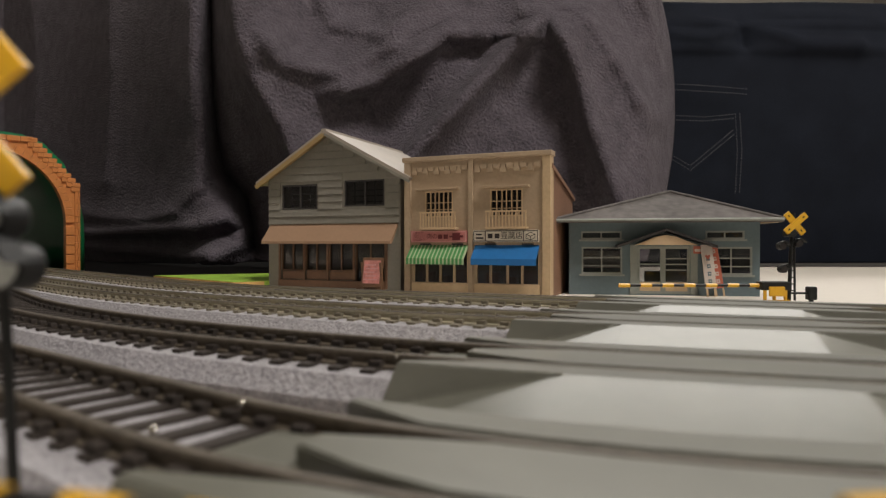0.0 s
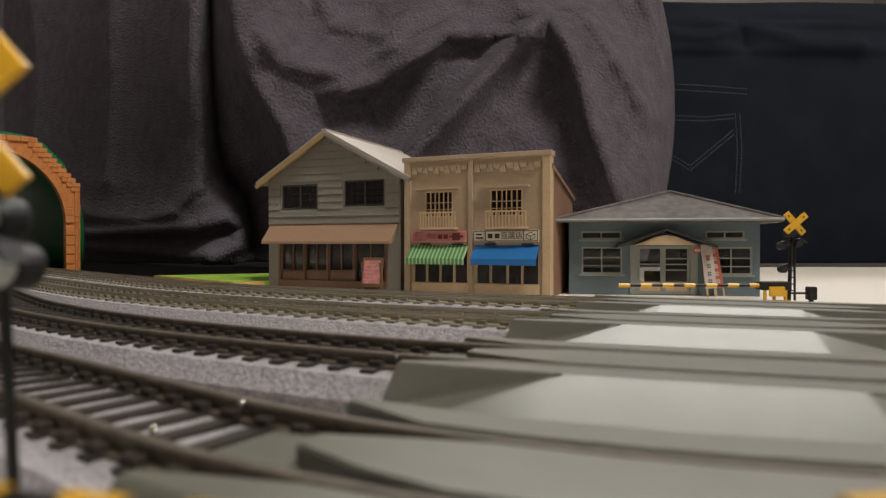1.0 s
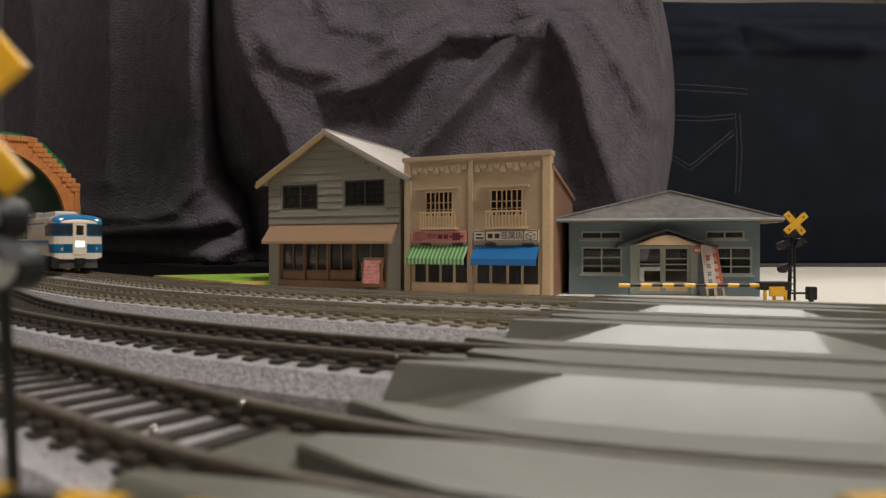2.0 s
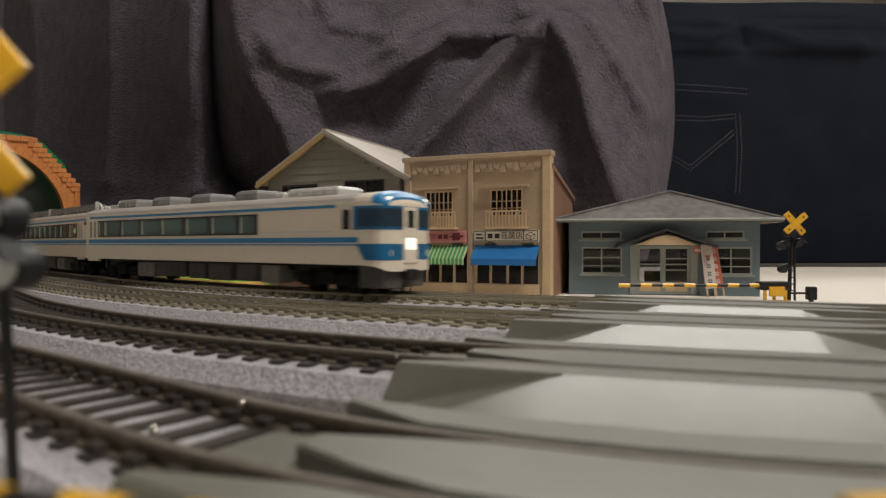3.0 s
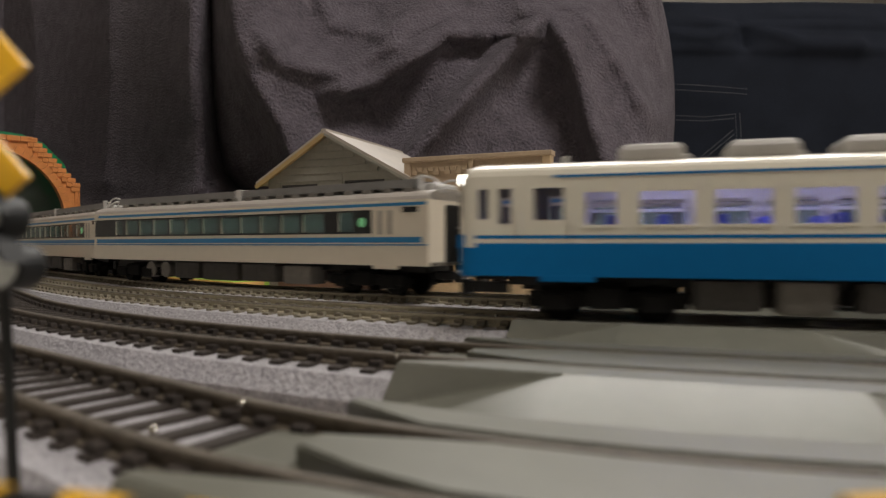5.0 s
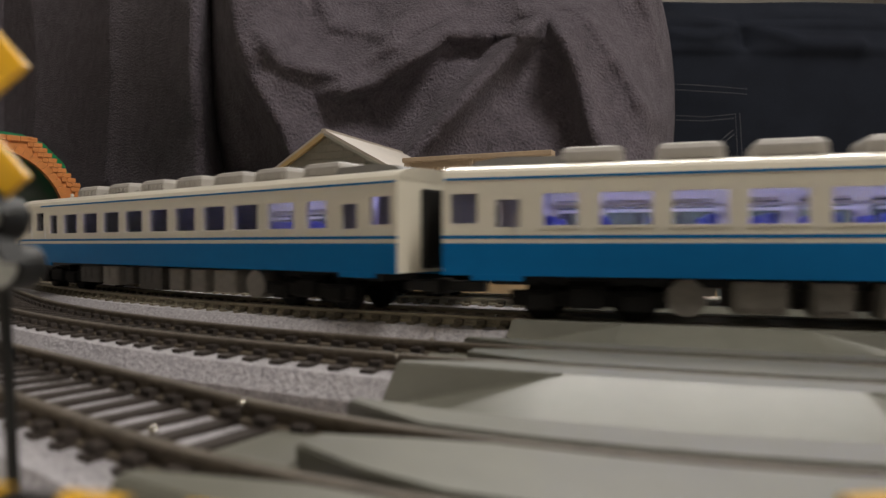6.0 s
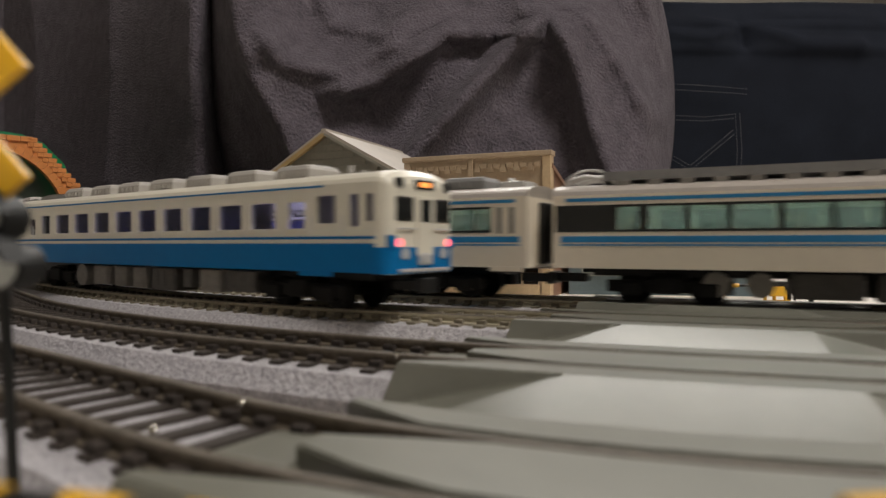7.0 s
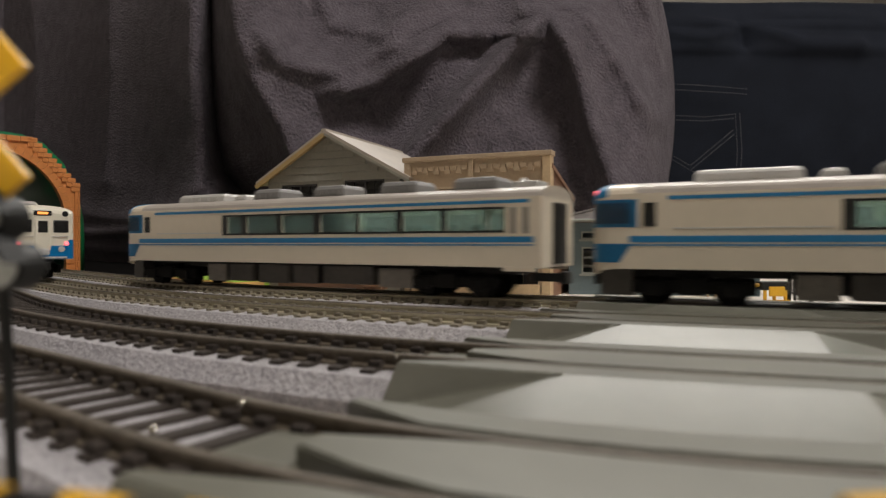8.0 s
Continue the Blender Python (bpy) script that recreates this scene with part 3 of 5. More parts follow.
def denim():
    def fn(X, Z):
        w = np.array([[noise.noise((a * 0.006, b * 0.006, 9.0)) * 8 + noise.noise((a * 0.02, b * 0.02, 3.0)) * 1.5 for a, b in zip(ra, rb)] for ra, rb in zip(X, Z)])
        k = 600 / 1141
        px, py = X / k + 784, 432.5 - (Z - 18.6) / k
        star = ridge_field(px, py, [(9, 16, 12, [(1320, 45), (1250, 70), (1180, 60)]), (9, 14, 10, [(1320, 40), (1420, 78), (1520, 80)]), (-10, 10, 10, [(1318, 20), (1322, 80)]), (6, 14, 14, [(1340, 20), (1470, 20), (1568, 28)]), (6, 14, 14, [(1310, 50), (1230, 30), (1170, 30)])])
        lean = 0.45 * k * np.maximum(0, 92 - py) - 3.0 / (1 + np.exp((py - 92) / 2.5)) - 2.0 / (1 + np.exp(np.abs(py - 40) - 6))
        return X, 605 - w - star + lean, Z
    ob = cloth("denim_trousers", 120, 640, 0.5, 250, 160, 100, fn, M_DENIM, "black navy denim trousers hung flat with stitched pocket", "trousers")
    k = 600 / 1141
    def seam(pts, n):
        bm = B()
        q = []
        for (ax, ay), (bx, by) in zip(pts, pts[1:]):
            L = max(2, int(math.dist((ax, ay), (bx, by)) / 5.5))
            q += [((ax + (bx - ax) * i / L, ay + (by - ay) * i / L), (ax + (bx - ax) * (i + 0.62) / L, ay + (by - ay) * (i + 0.62) / L)) for i in range(L)]
        for a, b in q:
            P = [((x - 784) * k, 594.5 - 8 * noise.noise(((x - 784) * k * 0.006, (18.6 + (432.5 - y) * k) * 0.006, 9.0)), 18.6 + (432.5 - y) * k) for x, y in (a, b)]
            cyl(bm, P[0], P[1], 0.33, 5)
        part("stitching", bm, M_THREAD, ob, "pale grey double stitching")
    seam([(1186, 153), (1250, 157), (1316, 162)], 0)
    seam([(1186, 163), (1250, 167), (1316, 171)], 0)
    seam([(1184, 208), (1240, 211), (1292, 206)], 0)
    seam([(1184, 216), (1240, 218), (1292, 213)], 0)
    seam([(1293, 204), (1296, 270), (1292, 345)], 0)
    seam([(1301, 204), (1304, 270), (1299, 345)], 0)
    seam([(1172, 278), (1214, 304), (1292, 240)], 0)
    seam([(1176, 273), (1214, 296), (1290, 233)], 0)


denim()


def ground_bits():
    t = thing("grass_mat", mm(0, 0, 0), "thin lime green paper mat beside the weatherboard house", "mat")
    part("sheet", prism(B(), [(-142, 318), (-66, 356), (-70, 274), (-86, 264)], "z", 1.2, 3.2), M_GRASS, t)
    part("card_edge", prism(B(), [(-142.4, 317.2), (-86, 263), (-74, 271.6), (-74.4, 272.2), (-86, 264), (-142, 318)], "z", 0.2, 3.0), M_MATEDGE, t, "orange card edge")
    # Black sheet added on the floor to draw the shade under the blanket.
    board = part("dark_floor_cloth", prism(B(), [(-900, 300), (-40, 300), (30, 420), (30, 700), (-900, 900)], "z", 0.1, 0.9), mat("matt_black_floor_shade", (0.0055, 0.005, 0.005), 0.95, fine=700, big=40, var=0.3, bump=0.4, spec=0.03), None)
    tagged(board, "added black sheet for the shade on the floor below the blanket", "cloth")
    strip = part("grey_floor_strip", prism(B(), [(60, 528), (900, 520), (900, 640), (60, 640)], "z", 0.1, 1.0), mat("grey_felt", (0.05, 0.044, 0.04), 0.9, fine=600, big=40, var=0.2, bump=0.4), None)
    tagged(strip, "dark grey felt strip on the floor before the denim", "mat")


ground_bits()


# ---- trains ----
W = 9.6


def roof_profile(half, z0, rise, n=14):
    return [(half * math.cos(math.pi * i / n), z0 + rise * math.sin(math.pi * i / n) ** 0.8) for i in range(n + 1)]


def bogie(t, x):
    bm = B()
    for sy in (-1, 1):
        box(bm, x - 11.5, x + 11.5, sy * 7.0, sy * 8.2, 2.2, 4.6, bev=0.3)
        for dx in (-7, 7):
            box(bm, x + dx - 2, x + dx + 2, sy * 7.2, sy * 8.8, 1.6, 4.2, bev=0.3)
        box(bm, x - 2.5, x + 2.5, sy * 7.2, sy * 8.9, 2.0, 5.2, bev=0.3)
    box(bm, x - 3, x + 3, -7, 7, 3, 6)
    fr = part("bogie", bm, M_BOGIE, t, "black bogie frame")
    for dx in (-7, 7):
        bm = B()
        for sy in (-1, 1):
            cyl(bm, (x + dx, sy * 4.1, 2.8), (x + dx, sy * 6.3, 2.8), 2.75, 20)
            cyl(bm, (x + dx, sy * 3.8, 2.8), (x + dx, sy * 4.1, 2.8), 3.3, 20)
        cyl(bm, (x + dx, -4, 2.8), (x + dx, 4, 2.8), 0.6, 8)
        part("wheelset", bm, M_BOGIE, fr)


def coupler(t, x):
    sx = 1 if x > 0 else -1
    bm = B()
    box(bm, x - sx * 6, x + sx * 1.2, -1.2, 1.2, 3.6, 5.4, bev=0.2)
    box(bm, x + sx * 0.2, x + sx * 1.8, -2, 2, 3.2, 5.8, bev=0.3)
    part("coupler", bm, M_BLACK, t)


def side_set(t, mat_side, x0, x1, z0, z1, holes):
    for sy in (-1, 1):
        ya, yb = (-W, -W + 0.7) if sy < 0 else (W - 0.7, W)
        part("side_wall", pierced(B(), x0, x1, z0, z1, ya, yb, holes), mat_side, t)


def strip(t, name, x0, x1, z0, z1, material, proud=0.07, label=""):
    for sy in (-1, 1):
        ya, yb = sorted((sy * (W - 0.2), sy * (W + proud)))
        part(name, box(B(), x0, x1, ya, yb, z0, z1), material, t, label)


def seats(t, xs, material, z0=7.6):
    for x in xs:
        bm = B()
        for y in (-6.0, 6.0):
            box(bm, x - 2.0, x + 2.0, y - 2.8, y + 2.8, z0, z0 + 3.2, bev=0.3)
            box(bm, x + 0.9, x + 2.2, y - 2.8, y + 2.8, z0 + 2, z0 + 8.3, bev=0.3)
        part("seat_row", bm, material, t)


def underboxes(t, spec):
    for x0, x1, z0, z1, light, rnd in spec:
        for sy in (-1, 1):
            bm = B()
            ya, yb = sorted((sy * 3.5, sy * 8.6))
            if rnd:
                cyl(bm, ((x0 + x1) / 2, ya, (z0 + z1) / 2), ((x0 + x1) / 2, yb, (z0 + z1) / 2), (z1 - z0) / 2, 18)
            else:
                box(bm, x0, x1, ya, yb, z0, z1, bev=0.35)
                n = max(1, int((x1 - x0) / 3))
                for i in range(n):
                    xa = x0 + (x1 - x0) * (i + 0.15) / n
                    xb = x0 + (x1 - x0) * (i + 0.85) / n
                    a2, b2 = sorted((sy * 8.5, sy * 8.75))
                    box(bm, xa, xb, a2, b2, z0 + (z1 - z0) * 0.2, z1 - (z1 - z0) * 0.15)
            part("underfloor_box", bm, M_UNDERLIGHT if light else M_UNDER, t)
    part("underframe", box(B(), -62, 62, -5, 5, 5.2, 6.7), M_BLACK, t)


def body_end(t, x, z0, z1, rise, material, door=True):
    """Flat carriage end with a dark gangway."""
    sx = 1 if x > 0 else -1
    prof = [(-W + 0.5, z0), (W - 0.5, z0)] + [(y * (W - 0.5) / W, z) for y, z in roof_profile(W, z1, rise)]
    part("end_wall", prism(B(), prof, "x", x - sx * 0.8, x), material, t)
    if door:
        part("gangway", box(B(), x - sx * 0.2, x + sx * 1.1, -3.2, 3.2, z0 + 0.6, z1 - 1.0, bev=0.5), M_BLACK, t, "black gangway bellows")


def rooftop(t, x0, x1, z0, rise, material, label=""):
    part("roof", prism(B(), roof_profile(W, z0, rise) + [(-W + 0.8, z0 - 0.1), (W - 0.8, z0 - 0.1)][::1], "x", x0, x1), material, t, label, smooth=False)


def ac_unit(t, x0, x1, half, z0, z1, material, name="air_conditioner"):
    bm = B()
    loft(bm, [[(x, y, z) for x, y in ((x0 + i, -half + i), (x1 - i, -half + i), (x1 - i, half - i), (x0 + i, half - i))] for z, i in ((z0, 0), (z0 + (z1 - z0) * 0.7, 0.25), (z0 + (z1 - z0) * 0.92, 0.7), (z1, 1.3))])
    for k in range(4):
        xa = x0 + (x1 - x0) * (0.14 + 0.19 * k)
        box(bm, xa, xa + (x1 - x0) * 0.13, -half - 0.12, half + 0.12, z0 + (z1 - z0) * 0.25, z0 + (z1 - z0) * 0.6)
    part(name, bm, material, t)


EX_WINS = [(-60.9, -57.3), (-56.8, -47.3), (-45.9, -35.8), (-34.1, -23.7), (-22.5, -11.9), (-9.7, 0.9), (2.6, 13.4), (15.1, 20.6)]


def express_common(t, cab):
    z0, z1, rise = 6.8, 21.4, 2.6
    wins = EX_WINS if cab else [(-56.3, -52.2), (-50.5, -43.9), (-43.0, -36.6), (-35.6, -28.4), (-27.2, -20.3), (-19.5, -12.6), (-11.7, -4.8), (-3.7, 3.8), (4.6, 11.5), (12.5, 19.2), (20.4, 27.0), (28.1, 35.3), (40.0, 44.8)]
    band = (-61.2, 22.6) if cab else (-68.6, 50.2)
    wz = (14.5, 18.9)
    xe = 57.0 if cab else 66.0
    holes = [(a, b, *wz) for a, b in wins]
    side_set(t, M_CREAM, -69.2, xe, z0, z1, holes)
    for sy in (-1, 1):
        ya, yb = sorted((sy * (W - 0.1), sy * (W + 0.06)))
        wb = part("window_band", pierced(B(), band[0], band[1], 14.0, 19.4, ya, yb, holes), M_WINBLACK, t, "black window band")
        for a, b in wins:
            y2, y3 = sorted((sy * (W - 0.5), sy * (W - 0.3)))
            pane = part("pane", box(B(), a, b, y2, y3, *wz), M_GLASS1, wb)
            pane.visible_shadow = False
    x_hi = 58.5 if cab else 64.2
    strip(t, "upper_stripe", -66.5, 51.0 if cab else 65.4, 20.1, 20.8, M_BLUE1, label="thin blue stripe under the roof")
    strip(t, "waist_stripe", -67.5, x_hi, 11.95, 13.2, M_BLUE1, label="blue waist stripe")
    strip(t, "waist_line", -67.5, x_hi + 1.5, 11.3, 11.6, M_BLUE1, label="thin blue line")
    # doors with two narrow dark lights
    dx = [-64.4] if cab else [54.1]
    for x in dx:
        for sy in (-1, 1):
            ya, yb = sorted((sy * (W - 0.2), sy * (W + 0.05)))
            d = part("door", box(B(), x - 3, x + 3, ya, yb, 6.0, 20.0, bev=0.02), M_CREAM, t)
            for q in (-1.4, 1.4):
                y2, y3 = sorted((sy * W, sy * (W + 0.1)))
                part("door_window", box(B(), x + q - 0.6, x + q + 0.6, y2, y3, 13.8, 19.2, bev=0.03), M_UNDERLIGHT if cab else M_DOOR, d, "dark grey door light" if cab else "olive grey door light")
        for sy in (-1, 1):
            ya, yb = sorted((sy * (W - 0.6), sy * (W + 0.12)))
            part("door_step", box(B(), x - 3.6, x + 3.6, ya, yb, 6.0, 7.0, bev=0.1), M_CREAM, t)
    part("floor_pan", box(B(), -68.5, xe, -W + 0.7, W - 0.7, 6.8, 7.6), M_UNDER, t)
    part("interior_light", box(B(), -60, xe - 4, -1.2, 1.2, 20.6, 20.9), M_LEDDIM, t, "dim cool interior light strip")
    seats(t, [x for x in np.arange(-55, xe - 8 if not cab else 20, 6.9)], M_SEAT1)
    for x in (-47, 47):
        bogie(t, x)
    coupler(t, -70.0)
    body_end(t, -69.2, z0, z1, rise, M_CREAM)


def express_cab(first=True):
    t = thing("express_railcar", Matrix.Identity(4), "cream express railcar with blue stripes and driving cab", "train car", "express train cars")
    express_common(t, True)
    rooftop(t, -69.2, 57, 21.4, 2.6, M_ROOF1)
    # nose: rounded cab
    def ring(x, half, z0, z1, rise):
        pr = roof_profile(half, z1, rise)
        return [(x, y, z) for y, z in ((-half, z0), (half, z0), *pr)]
    bm = loft(B(), [ring(57, W, 6.8, 21.4, 2.6), ring(61, W, 6.8, 21.4, 2.65), ring(64.5, W - 0.15, 6.6, 21.3, 2.6), ring(66.6, W - 0.7, 6.2, 21.0, 2.3), ring(67.9, W - 2.0, 5.6, 20.4, 1.9), ring(68.6, W - 3.8, 5.4, 19.6, 1.5)])
    nose = part("cab_nose", bm, M_CREAM, t, "rounded cream cab front", smooth=False)
    # blue windscreen surround, blue brow and blue lower wedge, shaped round the nose
    def wrap(name, z0, z1, x_side0, x_side1, mt, grow, parent, label=""):
        rings = []
        for z, xs in ((z0, x_side0), (z1, x_side1)):
            line = [(xs, -W), (64.5, -W + 0.15), (66.6, -W + 0.7), (67.9, -W + 2.0), (68.6, -W + 3.8), (68.6, W - 3.8), (67.9, W - 2.0), (66.6, W - 0.7), (64.5, W - 0.15), (xs, W)]
            rings.append([(x + (grow if abs(y) < W - 0.3 else 0), y + math.copysign(grow, y), z) for x, y in line])
        b2 = B()
        loft(b2, [[*r] for r in rings], closed=False, caps=False)
        r = bmesh.ops.solidify(b2, geom=list(b2.faces), thickness=0.25)
        return part(name, b2, mt, parent, label)
    wrap("windscreen_surround", 14.9, 20.3, 56.6, 56.6, M_BLUE1, 0.10, nose, "blue windscreen surround")
    wrap("windscreen", 15.6, 19.7, 58.2, 58.2, glass("cab_glass", (0.45, 0.56, 0.6), haze=0.14, haze_col=(0.6, 0.7, 0.74)), 0.22, nose, "dark blue tinted wraparound windscreen")
    wrap("lower_wedge", 8.0, 11.7, 61.2, 57.8, M_BLUE1, 0.10, nose, "blue lower wedge")
    brow = B()
    loft(brow, [ring(64.2, W - 0.05, 20.9, 21.4, 2.75), ring(66.7, W - 0.6, 20.6, 21.1, 2.45), ring(68.1, W - 1.9, 20.2, 20.5, 2.05)])
    part("brow", brow, M_BLUE1, nose, "blue roof brow")
    part("gangway_door", box(B(), 68.2, 69.0, -2.6, 2.6, 7.2, 20.2, bev=0.3), M_CREAM, nose, "cream front gangway door")
    part("door_glass", box(B(), 68.9, 69.1, -1.4, 1.4, 15.4, 19.4, bev=0.05), M_WINBLACK, nose)
    part("headmark", box(B(), 68.9, 69.1, -1.7, 1.7, 10.4, 13.0, bev=0.05), M_HEADMARK if first else M_SIGNWHITE, nose, "lit white train headmark" if first else "cream train headmark")
    for sy in (-1, 1):
        part("marker_lamp", cyl(B(), (66.8, sy * 6.6, 21.6), (68.0, sy * 6.4, 21.6), 0.8, 14), M_HEADMARK if first else M_TAIL, nose, "small round lamp")
        part("buffer_lamp", cyl(B(), (67.6, sy * 6.2, 9.6), (68.5, sy * 6.0, 9.6), 0.9, 14), M_SILVER, nose)
        ya, yb = sorted((sy * (W - 0.1), sy * (W + 0.12)))
        part("cab_door_window", box(B(), 53.2, 55.6, ya, yb, 15.0, 19.6, bev=0.05), M_WINBLACK, t)
        part("louvre_line", box(B(), 24, 50, ya, yb - 0.05, 14.5, 14.75), M_SILVER, t)
    bm = B()
    loft(bm, [[(x, y, z) for x, y in ((58, -8.6), (66.5, -7.2), (67.2, -4.5), (67.2, 4.5), (66.5, 7.2), (58, 8.6))] for z in (6.9, 1.6)])
    part("skirt", bm, M_UNDER, t, "dark grey front skirt")
    coupler(t, 68.0)
    # the cab ends short and blunt
    for ob in t.children_recursive:
        if ob.type == "MESH":
            for v in ob.data.vertices:
                if v.co.x > 57 * U:
                    v.co.x = 57 * U + (v.co.x - 57 * U) * 0.74
    # roof gear
    ac_unit(t, 27.8, 46.8, 4.6, 23.3, 26.0, M_SILVER)
    ac_unit(t, 21.0, 25.2, 3.0, 23.4, 25.6, M_SILVER)
    for a, b in ((-57.2, -46.2), (-36.6, -26.2), (-15.2, -5.4), (6.4, 16.0)):
        ac_unit(t, a, b, 4.8, 23.2, 26.5, M_ROOFGEAR)
    bm = B()
    cyl(bm, (-62, -2, 24.2), (-60, -2, 25.8), 1.0, 10)
    box(bm, -66, -60, -3, 3, 23.4, 25.2, bev=0.3)
    part("roof_vent", bm, M_SILVER, t)
    underboxes(t, [(-38, -28.5, 1.6, 6.0, 1, 0), (-27, -12, 2.0, 6.4, 0, 0), (-10, -2, 1.8, 6.4, 0, 0), (-0.5, 10, 1.6, 6.4, 0, 0), (12, 21, 1.8, 6.4, 0, 0), (22.5, 29.5, 1.6, 6.2, 1, 0)])
    return t


def express_mid():
    t = thing("express_railcar", Matrix.Identity(4), "cream express railcar with blue stripes and roof radiators", "train car", "express train cars")
    express_common(t, False)
    body_end(t, 66.0, 6.8, 21.4, 2.6, M_CREAM)
    coupler(t, 67.4)
    rooftop(t, -69.2, 66.0, 21.4, 2.6, M_ROOF1)
    bm = B()
    for sy in (-1, 1):
        ya, yb = sorted((sy * 1.2, sy * 6.4))
        prism(bm, [(ya, 24.4), (yb, 24.0), (yb, 25.6), ((ya + yb) / 2, 26.3), (ya, 26.2)], "x", -60, 60.0)
    part("roof_radiator", bm, M_ROOFGEAR, t, "long dark grey roof radiator")
    for k in range(20):
        x = -57 + 6.0 * k
        part("radiator_bracket", box(B(), x, x + 2.6, -6.9, 6.9, 22.9, 24.3, bev=0.1), M_UNDERLIGHT, t)
    part("radiator_joint", box(B(), -1.2, 1.2, -6.7, 6.7, 23.2, 26.5, bev=0.2), M_SILVER, t, "pale radiator joint cover")
    bm = B()
    for y in (-5, -2.5, 2.5, 5):
        pts = [(-60, 25.0), (-63.5, 25.6), (-67, 24.8), (-68.4, 22.6)]
        for (xa, za), (xb, zb) in zip(pts, pts[1:]):
            cyl(bm, (xa, y, za), (xb, y, zb), 0.45, 8)
    part("exhaust_pipe", bm, M_SILVER, t, "pale grey curved roof pipes")
    bm = B()
    for y in (-3.0, 0.0, 3.0):
        cyl(bm, (57.5, y, 24.6), (64.6, y, 24.6), 0.55, 10)
        cyl(bm, (64.4, y, 24.6), (65.8, y, 23.0), 0.55, 10)
    box(bm, 61.2, 63.8, -4.2, 4.2, 23.2, 25.4, bev=0.4)
    cyl(bm, (61.6, -6.2, 23.0), (61.6, -6.2, 27.0), 0.6, 10)
    part("roof_pipework", bm, M_SILVER, t, "pale grey roof pipes at the end")
    for x in (-62.5, 61.8):
        for y in (-6.0, 6.0):
            bm = B()
            arc = [(x + 5.2 * math.cos(math.pi * i / 14), 22.8 + 3.9 * math.sin(math.pi * i / 14)) for i in range(15)]
            for (xa, za), (xb, zb) in zip(arc, arc[1:]):
                cyl(bm, (xa, y, za), (xb, y, zb), 0.28, 6)
            part("guard_hoop", bm, M_SILVER, t, "pale grey half round roof hoop")
    for sy in (-1, 1):
        ya, yb = sorted((sy * (W - 0.1), sy * (W + 0.1)))
        part("side_grille", box(B(), 58.9, 63.2, ya, yb, 18.6, 19.8), M_WINBLACK, t)
        # Green sign is no lamp; a weak glow is put into its material.
        part("round_sign", cyl(B(), (47.3, sy * (W - 0.1), 16.6), (47.3, sy * (W + 0.12), 16.6), 1.1, 16), glow("glowing_green_car_sign", (0.2, 0.55, 0.25), 0.25), t, "round green car sign")
    underboxes(t, [(-41, -36, 1.6, 6.4, 1, 1), (-34, -28, 1.8, 6.4, 1, 1), (-26, -15, 1.8, 6.4, 0, 0), (-13, 2, 1.6, 6.4, 0, 0), (4, 17, 1.8, 6.4, 0, 0), (20, 30, 1.6, 6.2, 1, 0)])
    return t


LOCAL_WINS = [(-53.2, -48.2)] + [(-44.9 + 9.98 * k, -37.7 + 9.98 * k) for k in range(9)] + [(45.4, 49.8)]


